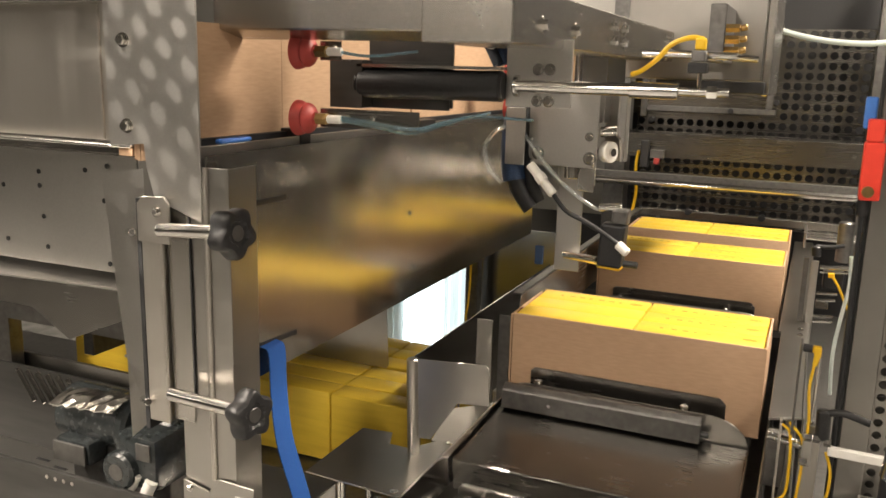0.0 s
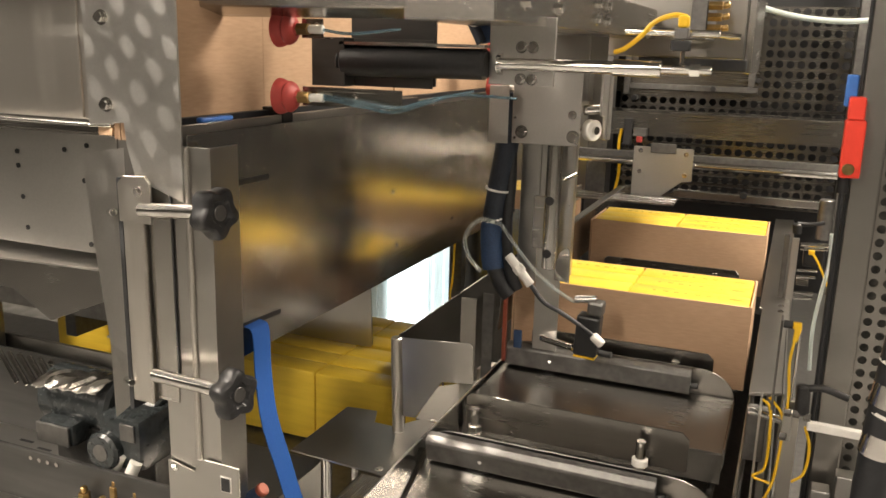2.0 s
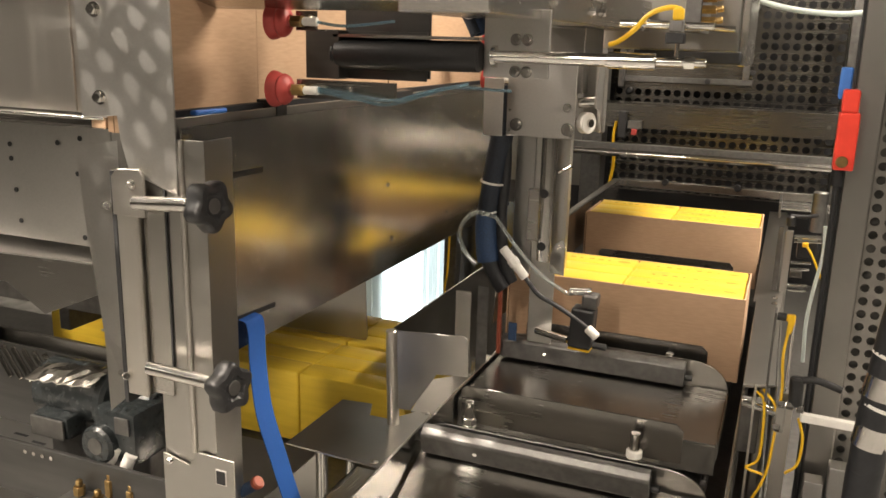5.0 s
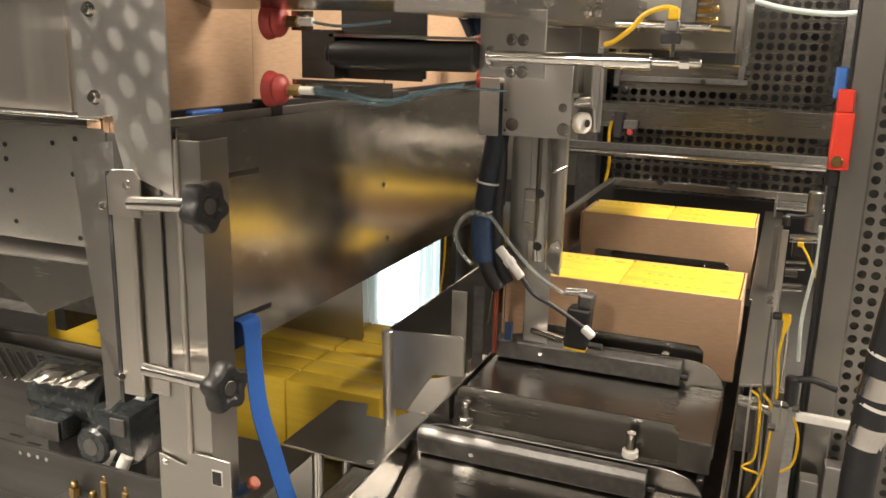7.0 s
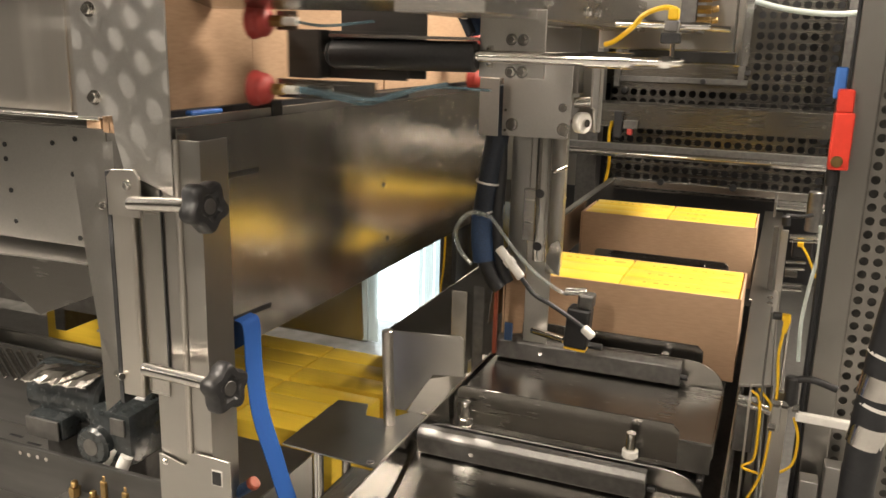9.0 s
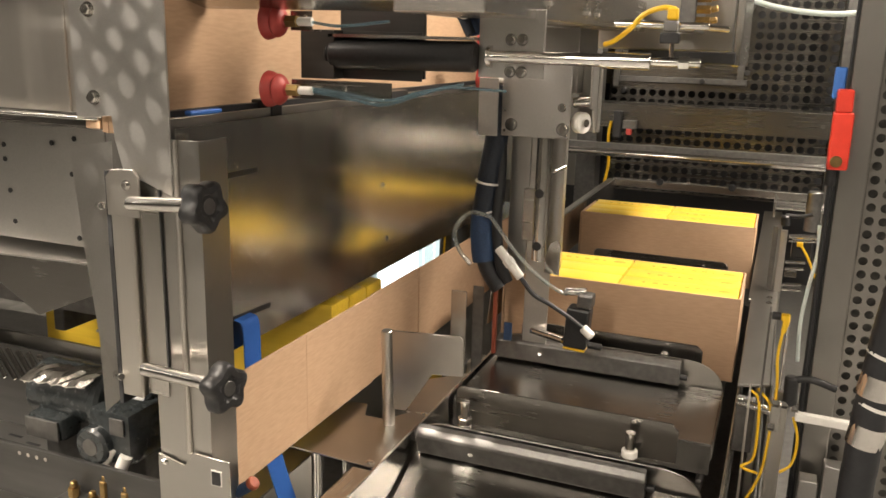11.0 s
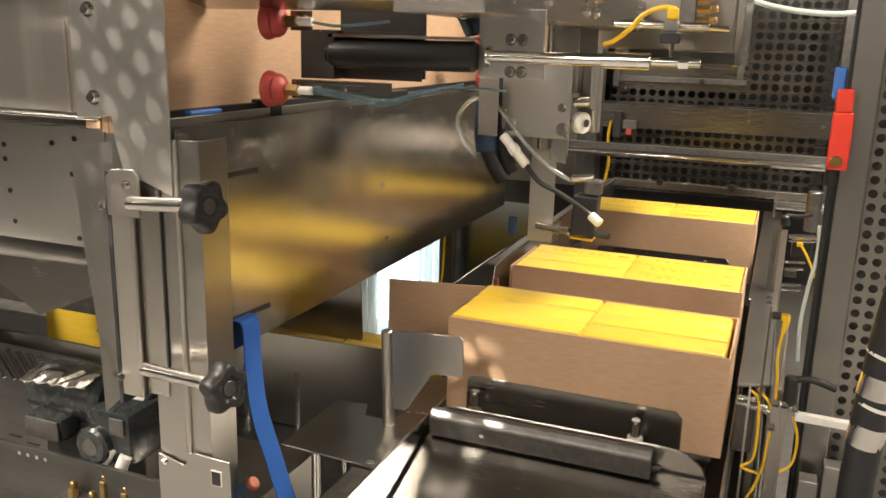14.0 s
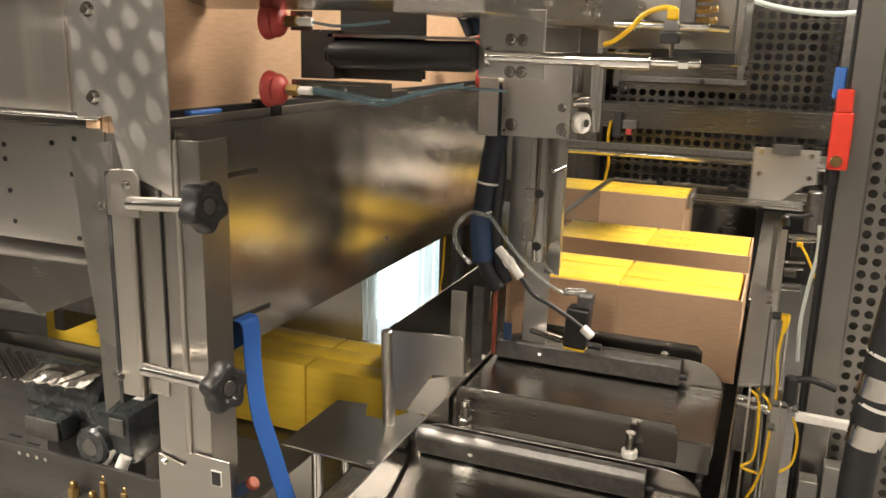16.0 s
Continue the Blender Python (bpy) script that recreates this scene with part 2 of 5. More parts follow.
def sheet_with_holes(bm, us, vs, pitch_u, pitch_v, r, m, thick, stagger=False, skip=None, n=10):
    """A punched sheet in the local xy plane: a cell with a round hole for each place."""
    for iv in range(vs):
        for iu in range(us):
            cx, cy = (iu + 0.5) * pitch_u, (iv + (1.0 if stagger and iu % 2 else 0.5)) * pitch_v
            hu, hv = pitch_u / 2, pitch_v / 2
            if skip and skip(cx, cy):
                q = [(cx - hu, cy - hv), (cx + hu, cy - hv), (cx + hu, cy + hv), (cx - hu, cy + hv)]
                bm.faces.new([bm.verts.new(m @ Vector((*c, 0))) for c in q])
                continue
            outer, inner, low = [], [], []
            for k in range(n):
                a = 2 * math.pi * k / n + math.pi / n
                c, s = math.cos(a), math.sin(a)
                e = min(hu / abs(c) if abs(c) > 1e-6 else 9, hv / abs(s) if abs(s) > 1e-6 else 9)
                # corners of the cell are taken by the nearest ray
                ox, oy = c * e, s * e
                outer.append(bm.verts.new(m @ Vector((cx + ox, cy + oy, 0))))
                inner.append(bm.verts.new(m @ Vector((cx + r * c, cy + r * s, 0))))
                low.append(bm.verts.new(m @ Vector((cx + r * c, cy + r * s, -thick))))
            for k in range(n):
                j = (k + 1) % n
                p, q = outer[k], outer[j]
                pl, ql = m.inverted() @ p.co, m.inverted() @ q.co
                if abs(pl.x - ql.x) > 1e-6 and abs(pl.y - ql.y) > 1e-6:
                    cxn = cx + math.copysign(hu, (pl.x + ql.x) / 2 - cx)
                    cyn = cy + math.copysign(hv, (pl.y + ql.y) / 2 - cy)
                    cv = bm.verts.new(m @ Vector((cxn, cyn, 0)))
                    bm.faces.new((inner[k], p, cv, q, inner[j]))
                else:
                    bm.faces.new((inner[k], p, q, inner[j]))
                bm.faces.new((inner[k], inner[j], low[j], low[k]))
    bmesh.ops.remove_doubles(bm, verts=bm.verts, dist=1e-5)
    return bm

# ---- the hall ----
tagged(part("floor", boxbm(-9, 9, -12, 4, -0.1, 0), FLOOR_M), "grey sealed concrete factory floor", "floor", kind="structure")
tagged(part("ceiling", boxbm(-9, 9, -12, 4, 3.1, 3.2), CEIL_M), "dark painted hall ceiling", "ceiling", kind="structure")
tagged(part("wall_west", boxbm(-9.1, -9, -12, 4, 0, 3.1), WALL_M), "hall wall, dark and blotched for the metal's reflections", "wall", kind="structure")
tagged(part("wall_east", boxbm(9, 9.1, -12, 4, 0, 3.1), WALL_M), "hall wall, dark and blotched for the metal's reflections", "wall", kind="structure")
tagged(part("wall_south", boxbm(-9.1, 9.1, -12.1, -12, 0, 3.1), WALL_M), "hall wall, dark and blotched for the metal's reflections", "wall", kind="structure")
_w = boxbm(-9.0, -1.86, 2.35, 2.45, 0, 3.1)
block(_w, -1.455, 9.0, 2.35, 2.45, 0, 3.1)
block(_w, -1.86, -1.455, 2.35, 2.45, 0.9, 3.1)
tagged(part("wall_north", _w, WALL_M), "hall wall with a low opening, dark and blotched for the metal's reflections", "wall", kind="structure")
for lx, ly, lz in [q[:3] for q in LAMPS] + REFLECTION_LAMPS:
    t = thing("ceiling_lamp", "assumed white fluorescent ceiling fitting, lit", "ceiling lamp", "ceiling fittings", pose(lx, ly, lz))
    part("housing", boxbm(-0.17, 0.17, -0.62, 0.62, 0.0, 0.15, bevel=0.006), WHITE, t)
    part("diffuser", boxbm(-0.15, 0.15, -0.6, 0.6, -0.02, -0.001, bevel=0.004), GLOW, t, "glowing diffuser")
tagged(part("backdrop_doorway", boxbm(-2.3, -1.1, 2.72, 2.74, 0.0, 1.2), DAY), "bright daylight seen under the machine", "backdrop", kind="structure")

t = thing("spot_lamp", "small white ceiling spot lamp, lit", "ceiling lamp", m=look((-1.08, -1.45, 2.9), (-0.80, -0.50, 1.45)))
part("shade", lathe(bmesh.new(), [(0.03, 0.2), (0.04, 0.16), (0.075, 0.0), (0.078, 0.0), (0.044, 0.165), (0.034, 0.2)], Matrix.Identity(4), 24), WHITE, t, smooth=True)
part("stem", rodbm((0, 0, 0.2), (0, 0.12, 0.3), 0.01, 12), WHITE, t, smooth=True)
t = thing("strip_curtain", "pale plastic strips hung in the low opening", "strip curtain")
for i in range(4):
    part("strip", boxbm(-1.56 + 0.028 * i, -1.535 + 0.028 * i, 2.32 + 0.006 * (i % 2), 2.324 + 0.006 * (i % 2), 0.02, 0.9), STRIP, t)
for i in range(5):
    part("strip", boxbm(-1.93 + 0.03 * i, -1.902 + 0.03 * i, 2.32 + 0.006 * (i % 2), 2.324 + 0.006 * (i % 2), 0.02, 0.9), STRIP, t)
t = thing("roof_guard", "punched steel roof guard above the magazine", "guard panel")
part("sheet", sheet_with_holes(bmesh.new(), 15, 15, 0.024, 0.028, 0.0085, Matrix.Translation((-0.95, -1.15, 1.93)), 0.003, stagger=True, n=12), STEEL_DULL, t)
# unseen solid sheets, added to stop the spot beam beside the holes
part("plain_sheet", boxbm(-1.25, -0.951, -1.149, -0.730, 1.928, 1.932), STEEL_DULL, t)
part("plain_sheet", boxbm(-1.25, -0.59, -0.7155, -0.611, 1.926, 1.9295), STEEL_DULL, t)
part("edge", boxbm(-1.26, -0.58, -1.16, -1.15, 1.90, 1.94, bevel=0.002), STEEL_DULL, t)
part("edge", boxbm(-1.26, -0.58, -0.61, -0.60, 1.90, 1.94, bevel=0.002), STEEL_DULL, t)
for x in (-1.24, -0.60):
    part("hanger", rodbm((x, -0.605, 1.94), (x, -0.605, 3.1), 0.008, 10), CHROME, t, smooth=True)
    part("hanger", rodbm((x, -1.155, 1.94), (x, -1.155, 3.1), 0.008, 10), CHROME, t, smooth=True)

# ---- long folding panel beside the lane ----
t = thing("long_panel", "long brushed stainless panel over the wrapping station", "machine panel")
part("face_sheet", prismbm([(-0.50, 1.083), (0.93, 1.083), (0.93, 1.425), (-0.50, 1.425)], at_x(-0.693), 0.003, 0.0006), STEEL_PANEL, t)
part("top_lip", boxbm(-0.703, -0.699, -0.50, 0.93, 1.405, 1.437, bevel=0.001), STEEL_DULL, t)
part("bottom_edge", boxbm(-0.700, -0.6935, -0.50, 0.93, 1.083, 1.09), STEEL_Y, t)
for z, y0 in ((1.368, 0.11), (1.26, 0.12), (1.146, 0.14)):
    part("bolt", bolt(bmesh.new(), (-0.690, y0, z), (1, 0, 0), 0.005, 0.003), CHROME, t)
    part("bolt", bolt(bmesh.new(), (-0.690, y0 + 0.30, z + 0.004), (1, 0, 0), 0.003, 0.002), CHROME, t)
part("bolt", bolt(bmesh.new(), (-0.690, -0.448, 1.156), (1, 0, 0), 0.006, 0.004), CHROME, t)
for (ya, za), (yb, zb) in (((-0.451, 1.349), (-0.318, 1.348)), ((-0.40, 1.132), (-0.293, 1.127))):
    part("slot", hosebm([(-0.6905, ya, za), (-0.6905, (ya + yb) / 2, (za + zb) / 2), (-0.6905, yb, zb)], 0.004, flat=(0.005, 0.0015)), BLACK, t, "dark adjusting slot")
# hidden sheet, added to keep lamp light off the packs below
part("bottom_sheet", boxbm(-0.90, -0.7005, -0.45, 0.43, 1.098, 1.101), STEEL_DULL, t)
# black strip stands in for the dark gap above the lip
part("backing", boxbm(-0.735, -0.722, -0.50, 0.93, 1.36, 1.443), RUBBER, t)
part("clip", boxbm(-0.735, -0.697, -0.265, -0.235, 1.418, 1.448, bevel=0.002), BLACK, t)
part("clip", boxbm(-0.73, -0.697, 0.05, 0.25, 1.426, 1.442, bevel=0.002), BLACK, t)
part("tape", boxbm(-0.712, -0.7, -0.455, -0.385, 1.437, 1.444, bevel=0.003), TAPE_B, t, "blue tape scrap")

# ---- hanging strap ----
t = thing("hanging_strap", "blue woven strap hanging from the panel slot", "strap", m=pose(-0.688, -0.372, 1.131))
_s = bmesh.new()
_pts = curve_points([(0, 0, 0), (0.012, 0.004, -0.012), (0.012, 0.008, -0.08), (0.014, 0.018, -0.16), (0.02, 0.045, -0.25), (0.03, 0.078, -0.36), (0.05, 0.13, -0.5)], 5)
_prev = None
for p in _pts:
    ring = [_s.verts.new(p + Vector((dx, dy, 0))) for dx, dy in ((-0.001, -0.021), (0.001, -0.021), (0.001, 0.021), (-0.001, 0.021))]
    if _prev:
        for k in range(4):
            _s.faces.new((_prev[k], _prev[(k + 1) % 4], ring[(k + 1) % 4], ring[k]))
    _prev = ring
STRAP = t
part("webbing", _s, BLUE, t, smooth=True)

# ---- clamp post with star knobs ----
t = thing("clamp_post", "folded stainless post with two clamp knobs", "machine post")
part("channel", prismbm([(-0.745, -0.50), (-0.655, -0.50), (-0.655, -0.44), (-0.658, -0.44), (-0.658, -0.497), (-0.742, -0.497), (-0.742, -0.47), (-0.745, -0.47)], at_z(0.40), 1.01, 0.0006), STEEL_DULL, t)
part("rib", prismbm([(-0.796, -0.512), (-0.7615, -0.512), (-0.7615, -0.478), (-0.7645, -0.478), (-0.7645, -0.509), (-0.793, -0.509), (-0.793, -0.478), (-0.796, -0.478)], at_z(1.04), 0.321, 0.0012), STEEL_Z, t, "folded outer rib")
part("rib_edge", rodbm((-0.7625, -0.5095, 1.04), (-0.7625, -0.5095, 1.361), 0.0034, 12), STEEL_Z, t, smooth=True)
part("rib", prismbm([(-0.7585, -0.503), (-0.722, -0.503), (-0.722, -0.500), (-0.7585, -0.500)], at_z(1.045), 0.32, 0.0006), STEEL_X, t, "recessed inner rib")
part("slit", boxbm(-0.7218, -0.7192, -0.5032, -0.501, 1.07, 1.38), BLACK, t, "dark slit between the ribs")
part("fold_edge", rodbm((-0.6915, -0.5015, 0.965), (-0.6915, -0.5015, 1.41), 0.0042, 12), STEEL_Z, t, smooth=True)
# black strip draws the dark gap between wing plate and rib
part("seal", boxbm(-0.8035, -0.7968, -0.5115, -0.480, 1.025, 1.362), BLACK, t, "black strip for the dark gap beside the rib")
_wp = bmesh.new()
_wv = [_wp.verts.new((x, y, z)) for x, y, z in ((-0.890, -0.484, 1.385), (-0.807, -0.490, 1.400), (-0.8065, -0.492, 1.312), (-0.873, -0.489, 1.255), (-0.8065, -0.490, 1.085), (-0.8555, -0.489, 1.112), (-0.8065, -0.499, 1.030), (-0.846, -0.497, 0.996))]
for q in ((0, 1, 2), (0, 2, 3), (3, 2, 4, 5), (5, 4, 6, 7)):
    _wp.faces.new([_wv[k] for k in q])
bmesh.ops.solidify(_wp, geom=_wp.faces, thickness=0.003)
part("wing_plate", _wp, ALU, t, "creased side plate")
part("tie_stub", rodbm((-0.835, -0.494, 1.308), (-0.808, -0.515, 1.314), 0.0055, 12, 0.001), CHROME, t, smooth=True)
part("tie_stub", rodbm((-0.822, -0.496, 1.060), (-0.790, -0.520, 1.070), 0.0055, 12, 0.001), CHROME, t, smooth=True)
part("upper_plate", prismbm([(-0.850, 1.430), (-0.79, 1.436), (-0.787, 1.405), (-0.775, 1.362), (-0.6955, 1.335), (-0.6955, 1.66), (-0.850, 1.66)], at_y(-0.506), 0.004, 0.0008), ALU, t, "perforated-light-dappled flat plate")
part("lower_flange", prismbm([(-0.745, 0.955), (-0.70, 0.945), (-0.68, 0.968), (-0.622, 0.966), (-0.622, 0.4), (-0.745, 0.4)], at_y(-0.506), 0.003, 0.0002), STEEL_DULL, t)
part("label", boxbm(-0.651, -0.637, -0.5085, -0.5065, 0.928, 0.948), BLACK, t, "small black square label")
part("label_border", boxbm(-0.653, -0.635, -0.5068, -0.5062, 0.926, 0.950), WHITE, t)
part("ear", prismbm([(-0.792, 1.305), (-0.738, 1.305), (-0.738, 1.36), (-0.746, 1.369), (-0.782, 1.367), (-0.792, 1.357)], at_y(-0.522), 0.004, 0.0003), STEEL_Z, t)
part("bolt", bolt(bmesh.new(), (-0.757, -0.522, 1.348), (0, -1, 0), 0.005, 0.004), CHROME, t)
part("bolt", bolt(bmesh.new(), (-0.733, -0.506, 0.945), (0, -1, 0), 0.004, 0.003), CHROME, t)
for z in (1.50, 1.63):
    part("bolt", bolt(bmesh.new(), (-0.816, -0.506, 1.459 if z < 1.6 else 1.572), (0.1, -1, 0), 0.007, 0.008), CHROME, t)


def star_knob(m, rod_len):
    k = thing("star_knob", "black lobed clamp knob on a bright rod", "knob", "clamp knobs", m)
    bm = bmesh.new()
    n = 60
    rings = []
    for rr, h in ((0.55, 0.0), (0.86, 0.004), (1.0, 0.011), (1.0, 0.024), (0.95, 0.029), (0.85, 0.0315), (0.55, 0.0315), (0.5, 0.028), (0.0, 0.028)):
        ring = []
        for i in range(n):
            a = 2 * math.pi * i / n
            lobe = 0.0305 + 0.0040 * math.cos(5 * a)
            r = rr * lobe if rr > 0.5 else rr * 0.028
            ring.append(bm.verts.new((r * math.cos(a), r * math.sin(a), h)))
        rings.append(ring)
    for a, b in zip(rings, rings[1:-1]):
        for i in range(n):
            bm.faces.new((a[i], a[(i + 1) % n], b[(i + 1) % n], b[i]))
    bm.faces.new(rings[-2])
    bm.faces.new(rings[0][::-1])
    bmesh.ops.delete(bm, geom=rings[-1], context="VERTS")
    part("grip", bm, BLACK, k, smooth=True)
    part("insert", rodbm((0, 0, 0.0281), (0, 0, 0.0295), 0.010, 20, 0.0005), STEEL_DARK, k, smooth=True)
    part("clamp_rod", rodbm((0, 0, -rod_len), (0, 0, 0.001), 0.0095, 20, 0.001), CHROME, k, "bright round rod", smooth=True)
    return k


star_knob(Matrix.Translation((-0.627, -0.553, 1.338)) @ Matrix.Rotation(radians(-7), 4, "Z") @ Matrix.Rotation(radians(85), 4, "Y"), 0.112)
star_knob(Matrix.Translation((-0.606, -0.553, 1.104)) @ Matrix.Rotation(radians(-10), 4, "Z") @ Matrix.Rotation(radians(86), 4, "Y") @ Matrix.Rotation(0.6, 4, "Z"), 0.135)

# ---- blank magazine ----
t = thing("blank_magazine", "stainless magazine trough for flat cardboard blanks", "magazine")
part("side_wall", boxbm(-1.70, -0.935, -0.430, -0.427, 1.428, 1.66), STEEL_Z, t)
part("side_wall", prismbm([(-0.935, -0.430), (-0.85, -0.442), (-0.85, -0.439), (-0.935, -0.427)], at_z(1.428), 0.23, 0.0004), STEEL_Z, t)
part("fold_bead", rodbm((-0.935, -0.4305, 1.43), (-0.935, -0.4305, 1.66), 0.0025, 10), STEEL_Z, t, smooth=True)
part("bottom_flange", prismbm([(-1.70, -0.452), (-0.90, -0.456), (-0.868, -0.448), (-0.868, -0.427), (-1.70, -0.427)], at_z(1.421), 0.0045, 0.0012), CHROME, t)
part("blank_corner", boxbm(-0.893, -0.868, -0.446, -0.43, 1.409, 1.4205), CARD, t, "cut cardboard corner")
part("hook_strip", boxbm(-1.70, -0.80, -0.475, -0.425, 1.625, 1.631), STEEL_X, t)
part("rear_wall", boxbm(-1.7, -0.80, 0.91, 0.913, 1.40, 1.66), STEEL_Z, t)
part("tray_floor", boxbm(-1.7, -0.755, -0.427, 0.91, 1.405, 1.409), STEEL_X, t)
part("apron", boxbm(-1.75, -0.985, -0.315, -0.312, 1.185, 1.404), ALU, t, "plain apron sheet with small holes")
for ix, z in ((-1.21, 1.35), (-1.21, 1.325), (-1.205, 1.27), (-1.20, 1.215), (-1.10, 1.36), (-1.05, 1.37), (-1.06, 1.31), (-1.055, 1.20), (-1.30, 1.32), (-1.30, 1.22)):
    part("hole", rodbm((ix, -0.3166, z), (ix, -0.314, z), 0.0045, 12), BLACK, t, "dark screw hole")
_br = bmesh.new()
random.seed(3)
for i in range(260):
    x = -1.35 + 0.53 * i / 260
    a, b = random.uniform(-0.004, 0.004), random.uniform(-0.004, 0.004)
    rod(_br, (x, -0.45 + b, 1.631), (x + a, -0.452 + 2 * b, 1.648 + random.uniform(0, 0.006)), 0.0013, 4, 0, 0.0006)
tagged(part("bristle_strip", _br, BRISTLE, t, "tan brush bristles"), kind="stuff")


def flat_blank(x, y0=-0.42, y1=0.9):
    return boxbm(x - 0.004, x, y0, y1, 1.411, 1.60)


for i in range(14):
    b = part("cardboard_blank", flat_blank(-0.757 - 0.0046 * i - random.uniform(0, 0.0004), -0.492 + random.uniform(-0.002, 0.002), 0.9), CARD)
    tagged(b, "flat brown kraft cardboard blank standing in the magazine", "cardboard blank", "blanks in the magazine")

# ---- product bundles, wrapped cases ----
CW, CD, CH = 0.50, 0.228, 0.18


def bundle(m, name="pack_bundle", label="block of six yellow film-wrapped packs"):
    """Six yellow packs, two across and three deep, standing on local z 0; the origin is the front right foot."""
    t = thing(name, label, "pack bundle", "yellow pack bundles", m)
    for ix in range(2):
        for iy in range(3):
            x0, y0 = -CW + 0.005 + ix * 0.2455, 0.0045 + iy * 0.0731
            bm = boxbm(x0, x0 + 0.2435, y0, y0 + 0.0716, 0.003, CH + 0.001 - 0.0012 * ((ix + iy) % 2), bevel=0.006)
            part("pack", bm, YELLOW, t, smooth=True)
    return t


def tray_case(m):
    """A closed brown tray case with its yellow packs showing in the open top."""
    c = thing("tray_case", "brown cardboard tray case open over yellow packs", "cardboard case", "packed cases", m)
    w = 0.004
    part("front_panel", boxbm(-CW, 0, 0, w, 0, CH, bevel=0.0012), CARD, c)
    part("rear_panel", boxbm(-CW, 0, CD - w, CD, 0, CH, bevel=0.0012), CARD, c)
    part("end_panel", boxbm(-w, 0, w, CD - w, 0, CH - 0.0005, bevel=0.001), CARD, c)
    part("glued_end_panel", boxbm(-CW - 0.006, -CW - 0.002, 0.001, CD - 0.012, 0, CH - 0.003, bevel=0.001), CARD, c)
    part("bottom_panel", boxbm(-CW + w, -w, w, CD - w, 0.0, 0.003), CARD, c)
    for ix in range(2):
        for iy in range(3):
            x0, y0 = -CW + 0.005 + ix * 0.2455, 0.0045 + iy * 0.0731
            p = part("pack", boxbm(x0, x0 + 0.2430, y0, y0 + 0.0714, 0.0035, CH + 0.001, bevel=0.0045), YELLOW, c, "yellow film-wrapped pack", smooth=True)
            if ix == 1 or iy == 2:
                q = bmesh.new()
                for k in range(7):
                    wd = 0.011 if k % 3 else 0.006
                    u = x0 + 0.045 + k * 0.022
                    block(q, u, u + wd, y0 + 0.030, y0 + 0.037, CH + 0.0011, CH + 0.0016)
                lathe(q, [(0, 0), (0.013, 0), (0.013, 0.0005), (0, 0.0005)], Matrix.Translation((x0 + 0.215, y0 + 0.034, CH + 0.0011)) @ Matrix.Diagonal((1.1, 0.6, 1, 1)), 14)
                part("print_mark", q, PRINT, p, "faint printed bars")
    return c


BASE = 0.87
CASE_A = tray_case(pose(0, 0.357, BASE))
CASE_B = copy_thing(CASE_A, pose(0, 1.118, BASE))
CASE_C = copy_thing(CASE_A, pose(0, 1.51, BASE))

# the case that is made in view: packs, then panels that fold round them
NEW_PACKS = bundle(pose(-0.71, -0.05, 0.62), label="block of six yellow packs being wrapped")
BLANK_X = -0.665
FOLD = thing("folding_blank", "brown cardboard blank folding round the yellow packs", "cardboard blank")
part("middle_panel", boxbm(-0.004, 0, 0, CD, 0, CH, bevel=0.001), CARD, FOLD)
FRONT_IN = part("front_panel", boxbm(-0.001, 0.003, -CW / 2, 0, 0, CH, bevel=0.001), CARD, FOLD)
FRONT_OUT = part("front_panel_end", boxbm(-0.001, 0.003, -CW / 2, 0, 0, CH, bevel=0.001), CARD, FRONT_IN)
REAR = part("rear_panel", boxbm(-0.001, 0.003, 0, CW, 0, CH, bevel=0.001), CARD, FOLD)
END_FLAP = part("end_flap", boxbm(-0.001, 0.003, 0, CD - 0.01, 0.004, CH - 0.004, bevel=0.001), CARD, REAR)
QUEUE = [bundle(pose(-0.71, 0.55, 0.595))]

# ---- lane: rails, guides, flights ----
t = thing("lane_conveyor", "stainless case lane with chain and side rails", "conveyor")
part("left_rail", boxbm(-0.512, -0.507, -0.45, 1.85, 0.80, 0.872, bevel=0.001), CHROME, t, "bright rail edge")
part("right_rail", boxbm(0.012, 0.017, -0.45, 1.85, 0.74, 0.862, bevel=0.001), STEEL_Y, t)
part("right_bed", boxbm(0.019, 0.42, -0.45, 1.9, 0.66, 0.70, bevel=0.002), STEEL_DARK, t)
part("slide_bar", boxbm(-0.16, -0.10, 0.1, 1.85, 0.79, 0.80), STEEL_DULL, t)
part("slide_bar", boxbm(-0.42, -0.36, 0.1, 1.85, 0.79, 0.80), STEEL_DULL, t)
part("bed_plate", boxbm(-0.505, 0.01, -0.2, 1.85, 0.60, 0.606), STEEL_DARK, t)
_ch = bmesh.new()
for xx in (-0.485, -0.03):
    for i in range(48):
        block(_ch, xx - 0.006, xx + 0.006, -0.30 + i * 0.045, -0.268 + i * 0.045, 0.765, 0.79, bevel=0.004)
tagged(part("roller_chain", _ch, STEEL_DARK, t, "dark greased roller chain"), kind="stuff")
part("left_guide", prismbm([(0.32, 0.93), (0.36, 1.055), (1.75, 1.055), (1.75, 0.93)], at_x(-0.528), 0.003, 0.0008), STEEL_Y, t)
part("left_guide_lip", boxbm(-0.545, -0.525, 0.36, 1.75, 1.055, 1.060, bevel=0.001), STEEL_DARK, t)
part("leg", boxbm(-0.60, -0.54, 0.4, 0.46, 0.0, 0.80, bevel=0.003), STEEL_Z, t)
part("leg", boxbm(0.02, 0.08, 0.0, 0.06, 0.0, 0.66, bevel=0.003), STEEL_Z, t)
